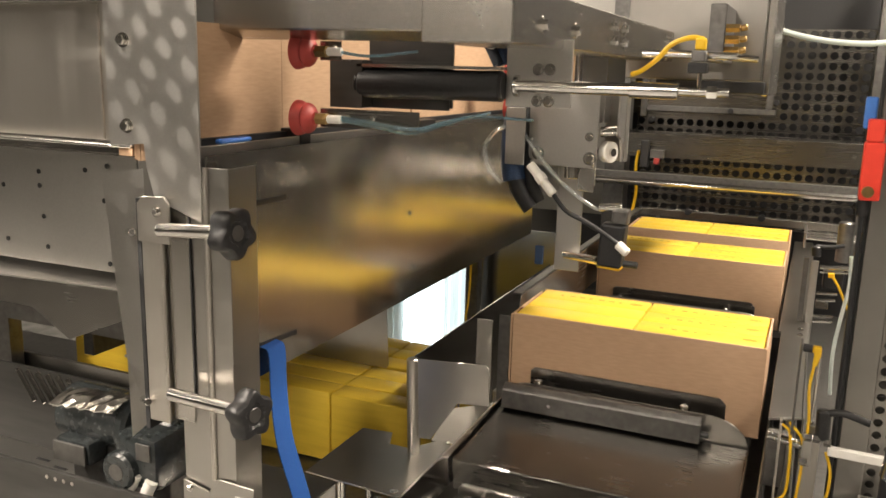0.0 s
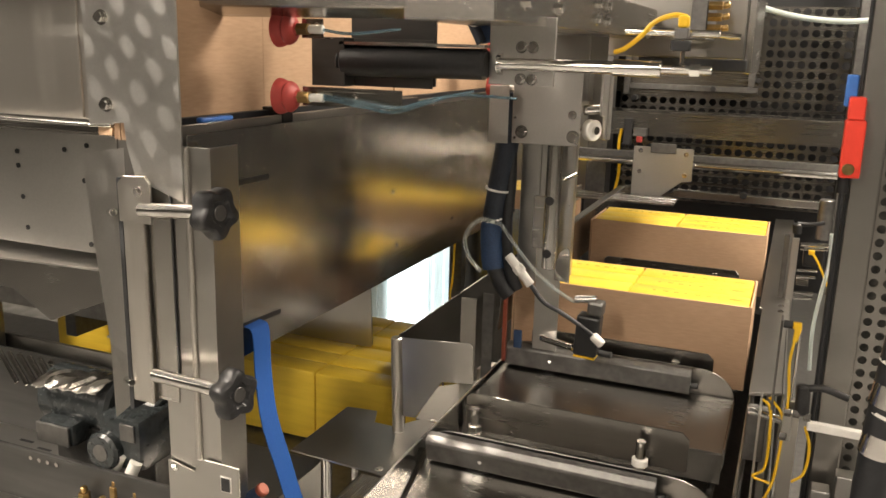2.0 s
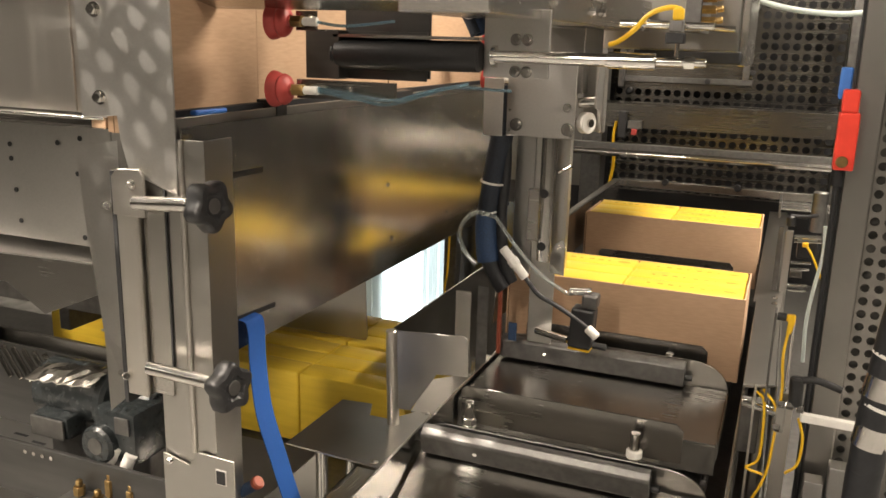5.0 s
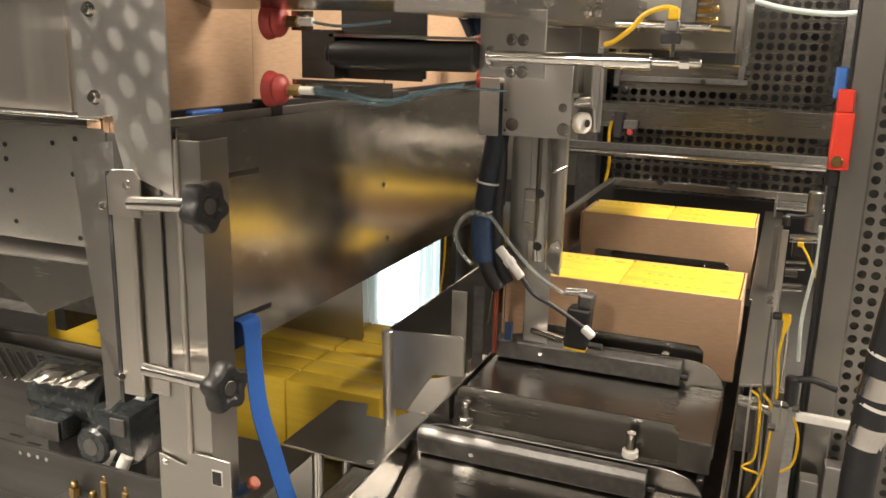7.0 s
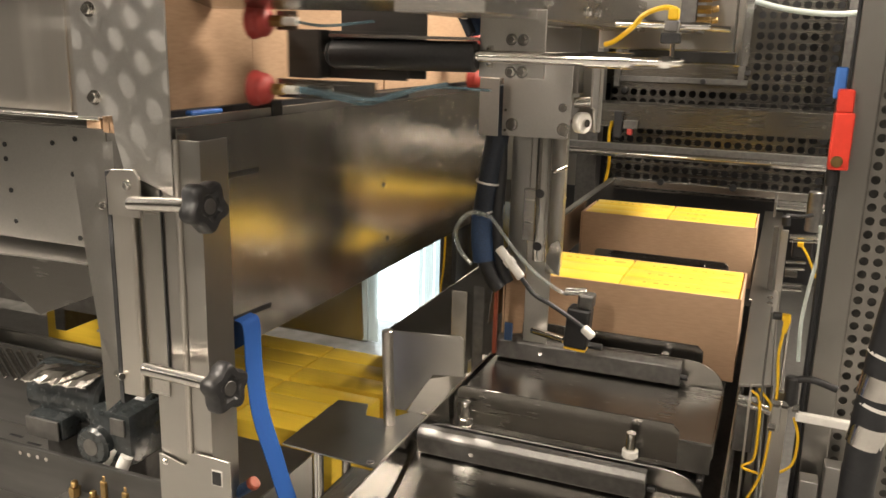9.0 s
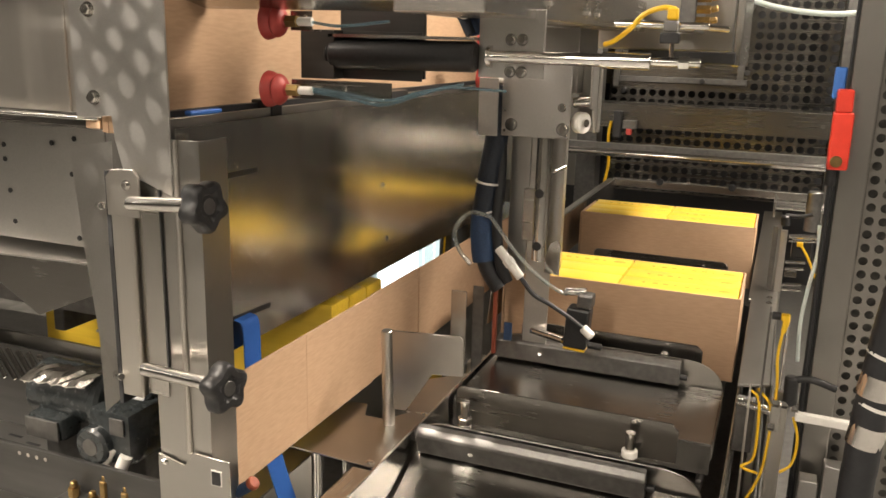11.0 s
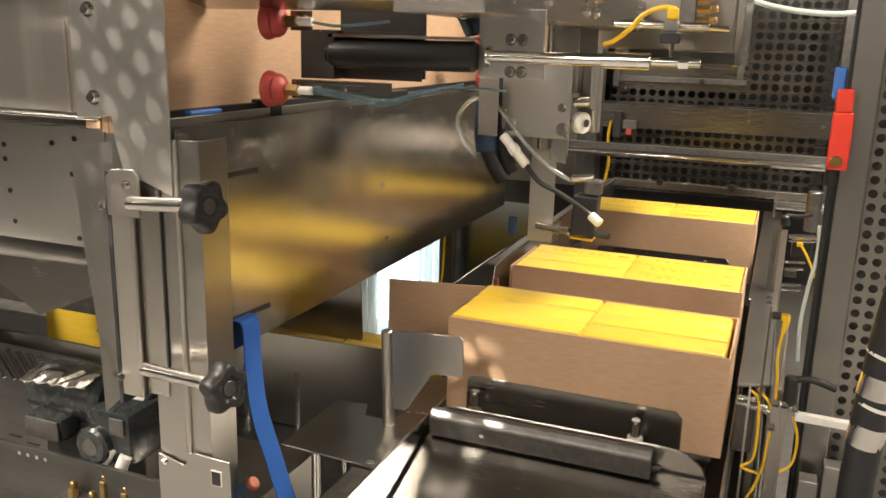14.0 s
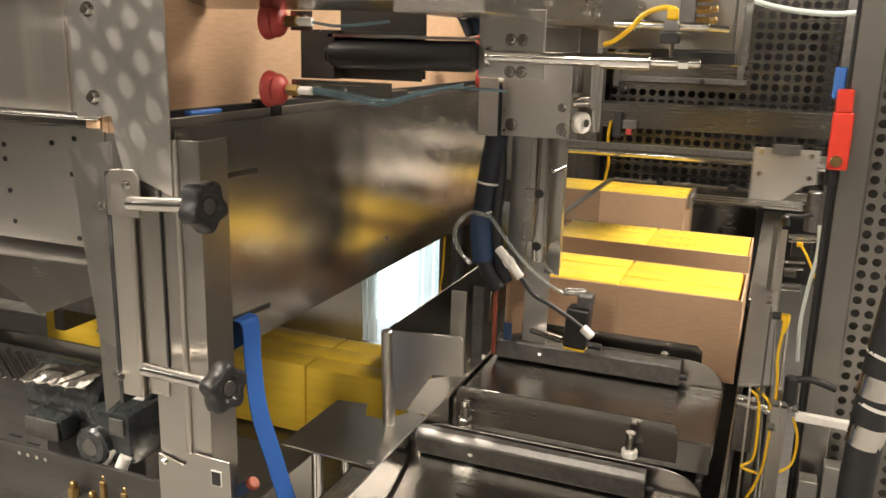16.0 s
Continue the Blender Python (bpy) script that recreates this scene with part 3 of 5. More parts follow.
part("leg", boxbm(0.02, 0.08, 1.7, 1.76, 0.0, 0.66, bevel=0.003), STEEL_Z, t)
part("leg", boxbm(-0.60, -0.54, 1.7, 1.76, 0.0, 0.80, bevel=0.003), STEEL_Z, t)

t = thing("side_guide", "flat grey side guide strip along the case lane", "guide rail")
part("strip", prismbm([(0.016, 0.12), (0.070, 0.145), (0.071, 0.70), (0.014, 0.69)], at_z(0.955), 0.006, 0.001), STEEL_DULL, t)
part("rear_strip", prismbm([(0.008, 0.692), (0.071, 0.702), (0.071, 1.93), (0.009, 1.92)], at_z(0.953), 0.006, 0.001), STEEL_DULL, t)
part("side_web", boxbm(0.0715, 0.0745, 0.15, 1.9, 0.72, 0.957), STEEL_DULL, t)
part("end_block", boxbm(0.018, 0.05, 0.06, 0.10, 0.86, 0.95, bevel=0.002), STEEL_DARK, t)
for y in (0.42, 0.47):
    part("screw", bolt(bmesh.new(), (0.055, y + 0.25, 0.961), (0, 0, 1), 0.005, 0.003), CHROME, t)
for y in (0.2, 0.8, 1.4):
    part("stand", boxbm(0.045, 0.06, y, y + 0.03, 0.70, 0.955, bevel=0.002), STEEL_Z, t)


def flight(m):
    """A chain flight: pusher plate, rounded backing plate, pins, lip bar and folded deck. Origin: foot of the pusher."""
    f = thing("chain_flight", "folded stainless pusher flight on the lane chain", "pusher flight", "chain flights", m)
    lead = part("pusher", prismbm([(-0.455, 0.0), (-0.455, 0.062), (-0.447, 0.07), (-0.075, 0.07), (-0.063, 0.058), (-0.063, 0.0)], at_y(-0.004), 0.003, 0.0011), STEEL_DECK, f, "dark dull pusher plate")
    arc = [(-0.09 + 0.075 * math.sin(a), 0.048 - 0.055 * (1 - math.cos(a))) for a in [radians(9 * k) for k in range(0, 10)]]
    part("backing_plate", prismbm([(-0.500, -0.02)] + [(-0.45 - 0.05 * math.cos(radians(18 * k)), 0.008 + 0.040 * math.sin(radians(18 * k))) for k in range(6)] + arc + [(-0.012, -0.02)], at_y(-0.036), 0.003, 0.0011), STEEL_DULL, f)
    part("lip_bar", prismbm([(-0.060, 0.040), (-0.050, 0.046), (-0.040, 0.046), (-0.040, 0.0), (-0.068, 0.0), (-0.068, 0.003), (-0.063, 0.036)], Matrix.Translation((-0.495, 0, 0)) @ YZ, 0.395, 0.0008), STEEL_DARK, f, "bent lip bar")
    for x in (-0.43, -0.137):
        part("pin", rodbm((x, -0.026, 0.0), (x, -0.026, 0.052), 0.0085, 16, 0.001), CHROME, lead, "bright pin", smooth=True)
        part("pin_sleeve", rodbm((x, -0.026, -0.05), (x, -0.026, 0.008), 0.0125, 18, 0.001), CHROME, lead, smooth=True)
        part("collar", rodbm((x, -0.026, 0.0085), (x, -0.026, 0.021), 0.0135, 6 if x < -0.3 else 18, 0.001), WHITE if x > -0.3 else CHROME, lead, smooth=True)
    part("bolt", bolt(bmesh.new(), (-0.395, -0.062, 0.018), (0, -0.9, 0.4), 0.005, 0.003), CHROME, f)
    part("spring_plunger", rodbm((-0.115, -0.052, 0.014), (-0.085, -0.052, 0.014), 0.006, 12, 0.001), BLACK, f, smooth=True)
    part("deck", prismbm([(-0.04, -0.006), (-0.301, -0.006), (-0.303, -0.008), (-0.300, -0.066), (-0.297, -0.066), (-0.300, -0.009), (-0.04, -0.009)], Matrix.Translation((-0.502, 0, 0)) @ YZ, 0.487, 0.0008), STEEL_DECK, f, "wide folded deck sheet")
    part("side_cheek", prismbm([(-0.03, -0.012), (-0.27, -0.012), (-0.27, -0.05), (-0.03, -0.05)], at_x(-0.016), 0.003), STEEL_Y, f)
    part("side_cheek", prismbm([(-0.03, -0.012), (-0.27, -0.012), (-0.27, -0.05), (-0.03, -0.05)], at_x(-0.5), 0.003), STEEL_Y, f)
    return f


FLIGHT0 = flight(pose(0, -0.33, 0.62, 95))
FLIGHTS = [FLIGHT0] + [copy_thing(FLIGHT0, pose(0, y, BASE)) for y in (-0.05, 0.357, 0.75, 1.118, 1.51)]

t = thing("discharge_table", "stainless discharge table across the lane end", "table")
part("top", boxbm(-2.2, -0.53, 1.49, 1.77, 0.862, 0.869, bevel=0.001), STEEL_X, t)
for x in (-2.1, -0.75):
    part("leg", boxbm(x, x + 0.04, 1.6, 1.64, 0.0, 0.862), STEEL_Z, t)

# ---- wrapping station deck, plow ----
t = thing("transfer_deck", "bent dull steel transfer plate beside the lane", "deck plate")
part("plate", prismbm([(-0.705, -0.247), (-0.515, -0.258), (-0.512, -0.04), (-0.552, -0.032), (-0.585, -0.085), (-0.625, -0.085), (-0.644, -0.038), (-0.705, -0.045)], at_z(0.857), 0.003, 0.0005), STEEL_DULL, t)
part("rear_plate", prismbm([(-0.563, -0.036), (-0.514, -0.028), (-0.515, 0.20), (-0.589, 0.122)], at_z(0.857), 0.003, 0.0005), STEEL_DULL, t)
part("screw", bolt(bmesh.new(), (-0.535, -0.245, 0.86), (0, 0, 1), 0.005, 0.002), CHROME, t)
part("screw", bolt(bmesh.new(), (-0.528, -0.035, 0.86), (0, 0, 1), 0.004, 0.002), CHROME, t)
part("side_apron", prismbm([(-0.262, 0.856), (-0.6, 0.856), (-0.6, 0.80), (-0.262, 0.80)], at_x(-0.56), 0.003), STEEL_DULL, t)
part("front_apron", prismbm([(-0.56, -0.262), (-0.513, -0.262), (-0.513, -0.7), (-0.56, -0.7)], at_z(0.853), 0.003), STEEL_Y, t)
for x, y in ((-0.66, -0.2), (-0.68, -0.06)):
    part("leg", rodbm((x, y, 0.35), (x, y, 0.857), 0.009, 14, 0.001), CHROME, t, smooth=True)

t = thing("fold_plow", "upright stainless folding plow with rounded nose", "fold plow")
part("nose", rodbm((-0.568, -0.098, 0.80), (-0.575, -0.098, 1.04), 0.011, 18, 0.002), STEEL_Z, t, smooth=True)
part("blade", prismbm([(-0.566, 1.041), (-0.436, 1.050), (-0.430, 1.044), (-0.427, 0.977), (-0.486, 0.971), (-0.536, 0.893), (-0.563, 0.891)], at_y(-0.10), 0.003, 0.0006), STEEL_DULL, t)

t = thing("lane_side_sheet", "dark steel side sheet beside the infeed", "guard sheet")
part("sheet", boxbm(-0.722, -0.719, 0.22, 1.25, 0.40, 0.922), STEEL_PANEL, t)
part("rear_sheet", boxbm(-1.02, -0.70, 1.30, 1.303, 0.40, 1.02), STEEL_PANEL, t, "bluish bright rear sheet")
part("pillar", boxbm(-1.0, -0.955, 1.20, 1.24, 0.0, 1.2, bevel=0.003), STEEL_DARK, t)
part("cable", hosebm([(-0.975, 1.19, 1.1), (-0.977, 1.19, 0.9), (-0.98, 1.185, 0.78), (-0.985, 1.18, 0.72), (-0.97, 1.18, 0.66)], 0.004), CABLE_Y, t, smooth=True)
t = thing("guide_uprights", "pair of narrow upright guide plates by the lane", "guide plate")
part("upright", boxbm(-0.588, -0.552, 0.25, 0.253, 0.70, 1.02, bevel=0.001), STEEL_X, t)
part("upright", boxbm(-0.545, -0.52, 0.27, 0.273, 0.70, 1.03, bevel=0.001), STEEL_DARK, t)
part("upright", boxbm(-0.50, -0.492, 0.275, 0.285, 0.88, 1.05, bevel=0.001), CORK, t, "copper-red edge bar")
part("foot", boxbm(-0.60, -0.49, 0.25, 0.30, 0.69, 0.71, bevel=0.001), STEEL_DARK, t)

# ---- infeed ----
t = thing("infeed_conveyor", "dark belt infeed conveyor below the magazine", "conveyor")
part("belt", boxbm(-1.28, -0.725, -0.1, 0.82, 0.580, 0.595, bevel=0.003), STEEL_DARK, t)
part("side_rail", boxbm(-1.30, -1.285, -0.1, 0.17, 0.55, 0.62, bevel=0.002), STEEL_Y, t)
part("frame", boxbm(-1.28, -0.73, -0.05, 0.80, 0.50, 0.579, bevel=0.002), STEEL_DULL, t)
for x in (-1.25, -0.75):
    for y in (0.05, 0.75):
        part("leg", boxbm(x - 0.02, x + 0.02, y, y + 0.04, 0, 0.5, bevel=0.003), STEEL_Z, t)
t = thing("infeed_hood", "dark folded hood sheet over the infeed packs", "guard sheet")
part("sheet", prismbm([(-1.5, 0.79), (-0.905, 0.79), (-0.90, 0.80), (-0.912, 1.10), (-1.5, 1.10)], at_y(0.44), 0.003, 0.0006), STEEL_DULL, t)
part("stiffener", boxbm(-1.5, -0.93, 0.443, 0.47, 0.79, 0.793), STEEL_DULL, t)
part("hanger", boxbm(-1.45, -1.41, 0.443, 0.46, 1.08, 1.40), STEEL_Z, t)
part("hanger", boxbm(-1.0, -0.96, 0.443, 0.46, 1.08, 1.40), STEEL_Z, t)
GATE = thing("stop_gate", "sliding steel stop gate before the packs", "gate")
part("sheet", prismbm([(-1.22, -0.243), (-0.745, -0.243), (-0.76, 0.0), (-1.22, -0.01)], at_y(0.283), 0.003, 0.0006), STEEL_DULL, GATE)
part("rod", rodbm((-1.0, 0.29, -0.5), (-1.0, 0.29, -0.1), 0.01, 12), CHROME, GATE, smooth=True)
part("rod", rodbm((-1.15, 0.29, -0.5), (-1.15, 0.29, -0.1), 0.01, 12), CHROME, GATE, smooth=True)
t = thing("lift_frame", "steel lift frame with guide rods below the station", "lift frame")
for x, y in ((-1.02, 0.02), (-0.92, -0.1), (-0.80, 0.0)):
    part("guide_rod", rodbm((x, y, 0.0), (x, y, 0.59), 0.013, 14), CHROME, t, smooth=True)
part("base_plate", boxbm(-1.25, -0.72, -0.35, -0.12, 0.52, 0.53, bevel=0.002), STEEL_DARK, t)
part("cross_bar", boxbm(-1.25, -0.72, -0.13, -0.121, 0.56, 0.60, bevel=0.002), STEEL_X, t)
part("front_stop", boxbm(-1.02, -0.722, -0.119, -0.115, 0.53, 0.771), STEEL_DULL, t, "upright stop sheet")
part("top_plate", boxbm(-0.905, -0.722, -0.34, -0.115, 0.7715, 0.775, bevel=0.0005), STEEL_DULL, t, "flat grey plate")
part("leg", boxbm(-1.2, -1.17, -0.3, -0.27, 0, 0.52), STEEL_DARK, t)
part("leg", boxbm(-0.78, -0.75, -0.3, -0.27, 0, 0.52), STEEL_DARK, t)
t = thing("pusher_guide", "steel guide block on legs for the pusher rails", "guide block")
part("block", boxbm(-2.02, -1.84, -0.06, 0.19, 0.97, 1.03, bevel=0.004), STEEL_DARK, t)
part("leg", boxbm(-1.98, -1.88, -0.04, 0.0, 0.0, 0.97), STEEL_DARK, t)
part("leg", boxbm(-1.98, -1.88, 0.13, 0.17, 0.0, 0.97), STEEL_DARK, t)
PUSHER = thing("pack_pusher", "dark steel pusher head on twin rails", "pusher", m=pose(-1.30, -0.05, 0.87))
part("head", boxbm(-0.03, 0.0, 0.01, 0.218, 0.02, 0.17, bevel=0.003), STEEL_DARK, PUSHER)
part("top_plate", boxbm(-0.26, 0.0, 0.0, 0.228, 0.17, 0.176, bevel=0.001), STEEL_DULL, PUSHER)
part("rail", rodbm((-1.6, 0.05, 0.13), (-0.03, 0.05, 0.13), 0.012, 14), CHROME, PUSHER, smooth=True)
part("rail", rodbm((-1.6, 0.17, 0.13), (-0.03, 0.17, 0.13), 0.012, 14), CHROME, PUSHER, smooth=True)
for x in (-0.02, -0.06):
    part("bolt", bolt(bmesh.new(), (x, 0.06, 0.176), (0, 0, 1), 0.006, 0.004), CHROME, PUSHER)

# ---- overhead beam, suction picker, valve arm ----
t = thing("overhead_beam", "heavy folded stainless overhead beam", "beam")
part("channel", prismbm([(-0.30, 1.577), (-0.30, 1.646), (-0.42, 1.646), (-0.42, 1.577)], at_y(-0.42), 1.18, 0.002), STEEL_Y, t)
part("cross_channel", prismbm([(-0.39, 1.592), (-0.335, 1.580), (-0.335, 1.70), (-0.39, 1.70)], Matrix.Translation((-0.76, 0, 0)) @ YZ, 0.335, 0.002), STEEL_X, t)
for y in (-0.30, -0.14, 0.12, 0.20):
    for z in ((1.605,) if y < 0 else (1.60, 1.625)):
        part("bolt", bolt(bmesh.new(), (-0.30, y, z), (1, 0, 0), 0.008, 0.006), CHROME, t)
part("hanger_plate", boxbm(-0.384, -0.286, -0.20, -0.194, 1.494, 1.59, bevel=0.001), ALU, t)
part("cylinder", rodbm((-0.622, -0.207, 1.5205), (-0.384, -0.207, 1.5225), 0.0225, 32, 0.004), BLACK, t, "black cylinder body", smooth=True)
part("back_plate", boxbm(-0.63, -0.484, -0.166, -0.160, 1.485, 1.70), DARK_PLATE, t)
part("end_cap", rodbm((-0.628, -0.207, 1.5205), (-0.6225, -0.207, 1.5205), 0.019, 28, 0.002), BLACK, t, smooth=True)
part("piston_neck", rodbm((-0.655, -0.207, 1.5205), (-0.6285, -0.207, 1.5205), 0.0075, 16), CHROME, t, smooth=True)
part("rod_flange", rodbm((-0.37, -0.2005, 1.5235), (-0.362, -0.2005, 1.5235), 0.016, 22, 0.001), CHROME, t, smooth=True)
part("top_channel", boxbm(-0.622, -0.384, -0.222, -0.172, 1.5455, 1.550), STEEL_X, t)
for x in (-0.335, -0.318):
    for z in (1.548, 1.503):
        part("bolt", bolt(bmesh.new(), (x, -0.2, z), (0, -1, 0), 0.006, 0.006), CHROME, t)
PICKER = thing("suction_picker", "sliding suction picker with four red cups", "suction picker", m=pose(0.02, 0, 0))
part("carriage", prismbm([(-0.692, 1.482), (-0.692, 1.555), (-0.500, 1.555), (-0.500, 1.482)], at_y(-0.185), 0.003, 0.0006), DARK_PLATE, PICKER)
part("slide_block", boxbm(-0.690, -0.632, -0.222, -0.19, 1.482, 1.556, bevel=0.001), DARK_PLATE, PICKER)
part("slide_rod", rodbm((-0.384, -0.212, 1.524), (-0.20, -0.212, 1.524), 0.009, 18, 0.001), CHROME, PICKER, smooth=True)
part("rod_sleeve", rodbm((-0.22, -0.212, 1.524), (-0.155, -0.212, 1.524), 0.0115, 18, 0.001), CHROME, PICKER, smooth=True)
part("rod_end", rodbm((-0.155, -0.212, 1.524), (-0.09, -0.212, 1.524), 0.006, 14, 0.001), CHROME, PICKER, smooth=True)
part("rod_nut", rodbm((-0.118, -0.212, 1.524), (-0.105, -0.212, 1.524), 0.009, 6), CHROME, PICKER)
for y, z in ((-0.33, 1.470), (-0.33, 1.565), (0.58, 1.455), (0.58, 1.545)):
    m = Matrix.Translation((-0.678, y, z)) @ Matrix.Rotation(radians(-90), 4, "Y")
    cup = part("suction_cup", lathe(bmesh.new(), [(0, -0.032), (0.0085, -0.032), (0.010, -0.0285), (0.0155, -0.026), (0.0205, -0.0215), (0.0225, -0.0175), (0.0215, -0.0155), (0.0205, -0.0135), (0.0235, -0.009), (0.0255, -0.004), (0.0262, 0.0), (0.0250, 0.0008), (0.018, -0.004), (0.010, -0.007), (0, -0.007)], m, 28), RED_RUBBER, PICKER, "red rubber suction cup", smooth=True)
    part("fitting", rodbm((-0.655, y, z), (-0.628, y, z), 0.009, 6, 0.001), BRASS, PICKER, "brass fitting")
    part("nipple", rodbm((-0.628, y, z), (-0.605, y, z), 0.006, 12, 0.001), WHITE, PICKER, smooth=True)
    part("cup_channel", prismbm([(0, -0.012), (0, 0.015), (0.002, 0.015), (0.002, -0.010), (0.03, -0.010), (0.03, -0.012)], Matrix.Translation((-0.648, y + 0.012, z)) @ YZ, 0.16 if z < 1.5 else 0.035, 0.0005), STEEL_BROWN, PICKER)
    part("channel_bolt", bolt(bmesh.new(), (-0.56 if z < 1.5 else -0.622, y + 0.012, z + 0.004), (0, -1, 0), 0.004, 0.003), CHROME, PICKER)
part("air_tube", hosebm([(-0.61, -0.33, 1.470), (-0.55, -0.33, 1.462), (-0.50, -0.32, 1.455), (-0.46, -0.30, 1.468), (-0.42, -0.27, 1.480), (-0.36, -0.2, 1.475)], 0.0021), TUBE_GREEN, PICKER, "clear green air tube", smooth=True)
part("air_tube", hosebm([(-0.61, -0.33, 1.474), (-0.55, -0.335, 1.468), (-0.49, -0.33, 1.462), (-0.45, -0.31, 1.474), (-0.40, -0.27, 1.486)], 0.0021), TUBE_GREEN, PICKER, "clear green air tube", smooth=True)
part("air_tube", hosebm([(-0.61, -0.33, 1.565), (-0.56, -0.33, 1.56), (-0.50, -0.30, 1.568)], 0.0021), TUBE_GREEN, PICKER, "clear green air tube", smooth=True)

t = thing("hose_bundle", "bundle of dark blue air hoses behind the beam", "hose")
part("hose", hosebm([(-0.457, -0.155, 1.625), (-0.441, -0.155, 1.6), (-0.426, -0.155, 1.58), (-0.412, -0.155, 1.554)], 0.010, 10), HOSE_NAVY, t, smooth=True)
part("hose", hosebm([(-0.438, -0.15, 1.625), (-0.425, -0.15, 1.601), (-0.413, -0.15, 1.58), (-0.405, -0.15, 1.554)], 0.010, 10), BLUE_SLEEVE, t, smooth=True)
part("tie", hosebm([(-0.438, -0.168, 1.584), (-0.419, -0.172, 1.578), (-0.401, -0.166, 1.586)], 0.002, 6), WHITE, t, "white cable tie", smooth=True)
t = thing("cable_end", "blue cable with a copper-red end sleeve", "cable")
part("cable", hosebm([(-0.686, -0.44, 0.858), (-0.66, -0.44, 0.877), (-0.634, -0.44, 0.896)], 0.009, 12), BLUE_SLEEVE, t, smooth=True)
part("sleeve", rodbm((-0.634, -0.44, 0.896), (-0.627, -0.44, 0.903), 0.0105, 16, 0.002), CORK, t, "copper-red sleeve", smooth=True)
part("rest", boxbm(-0.706, -0.634, -0.46, -0.42, 0.40, 0.850), STEEL_DARK, t)

t = thing("arm_bracket", "plate bracket with a white guide roller", "bracket")
part("front_plate", boxbm(-0.486, -0.347, 0.236, 0.242, 1.362, 1.508, bevel=0.0015), ALU, t)
part("side_plate", boxbm(-0.528, -0.4875, 0.215, 0.219, 1.362, 1.475, bevel=0.001), ALU, t)
part("right_plate", prismbm([(0.30, 1.374), (0.30, 1.51), (0.242, 1.51), (0.242, 1.425), (0.27, 1.42), (0.285, 1.374)], at_x(-0.312), 0.005, 0.0008), ALU, t)
part("rear_plate", boxbm(-0.347, -0.3125, 0.300, 0.304, 1.374, 1.508, bevel=0.001), STEEL_DULL, t)
part("right_flange", boxbm(-0.3065, -0.300, 0.295, 0.302, 1.374, 1.508, bevel=0.001), ALU, t)
part("spacer_rod", rodbm((-0.347, 0.262, 1.432), (-0.3125, 0.262, 1.436), 0.010, 16, 0.001), CHROME, t, smooth=True)
part("web", boxbm(-0.44, -0.34, 0.256, 0.42, 1.45, 1.575, bevel=0.002), STEEL_DULL, t)
part("roller", lathe(bmesh.new(), [(0.006, 0), (0.019, 0), (0.021, 0.002), (0.021, 0.016), (0.019, 0.018), (0.006, 0.018)], Matrix.Translation((-0.338, 0.268, 1.394)) @ Matrix.Rotation(radians(-30), 4, "Z") @ Matrix.Rotation(radians(90), 4, "Y"), 28), WHITE, t, "white nylon roller", smooth=True)
part("roller_pin", rodbm((-0.350, 0.275, 1.394), (-0.318, 0.2565, 1.394), 0.008, 14), CHROME, t, smooth=True)
for x, z, r in ((-0.36, 1.378, 0.009), (-0.465, 1.382, 0.009), (-0.363, 1.42, 0.006), (-0.478, 1.37, 0.003), (-0.352, 1.366, 0.004), (-0.478, 1.41, 0.003)):
    part("bolt", bolt(bmesh.new(), (x, 0.236, z + 0.003), (0, -1, 0), r, 0.004, r > 0.005), CHROME, t)

ARM = thing("glue_station", "vertical glue slide carrying a black valve and hoses", "glue station")
part("column", prismbm([(-0.438, 0.30), (-0.385, 0.30), (-0.385, 0.304), (-0.434, 0.304), (-0.434, 0.33), (-0.438, 0.33)], at_z(0.905), 0.50, 0.0008), ALU, ARM)
part("rear_channel", boxbm(-0.484, -0.442, 0.31, 0.33, 1.06, 1.40, bevel=0.001), ALU, ARM)
part("slide_block", boxbm(-0.446, -0.405, 0.282, 0.299, 1.14, 1.25, bevel=0.002), STEEL_X, ARM)
part("guide_rod", rodbm((-0.401, 0.266, 1.105), (-0.401, 0.266, 1.42), 0.0165, 24, 0.001), CHROME, ARM, smooth=True)
for z in (1.248, 1.138):
    part("rod_hole", rodbm((-0.403, 0.2488, z), (-0.403, 0.256, z), 0.0092, 16), BLACK, ARM)
part("edge_strip", boxbm(-0.366, -0.359, 0.27, 0.29, 1.09, 1.42), STEEL_Z, ARM)
part("tie_plate", boxbm(-0.384, -0.367, 0.292, 0.296, 1.10, 1.42), ALU, ARM)
part("cross_pin", rodbm((-0.382, 0.27, 1.29), (-0.355, 0.27, 1.305), 0.004, 10), CHROME, ARM, smooth=True)
part("bolt", bolt(bmesh.new(), (-0.365, 0.292, 1.235), (0, -1, 0), 0.005, 0.004), CHROME, ARM)
part("hasp", prismbm([(-0.386, 1.083), (-0.354, 1.08), (-0.354, 1.14), (-0.361, 1.155), (-0.376, 1.145), (-0.386, 1.115)], at_y(0.255), 0.003, 0.0006), CHROME, ARM, "bright hasp plate")
part("bolt", bolt(bmesh.new(), (-0.366, 0.255, 1.135), (0, -1, 0), 0.005, 0.004), CHROME, ARM)
part("foot_bar", rodbm((-0.415, 0.29, 0.942), (-0.335, 0.25, 0.945), 0.008, 14, 0.001), CHROME, ARM, smooth=True)
V = Matrix.Translation((-0.302, 0.24, 0.990)) @ Matrix.Rotation(radians(3), 4, "Y")
part("valve", boxbm(-0.026, 0.022, -0.02, 0.02, -0.05, 0.035, bevel=0.005, m=V), BLACK, ARM, "black glue valve")
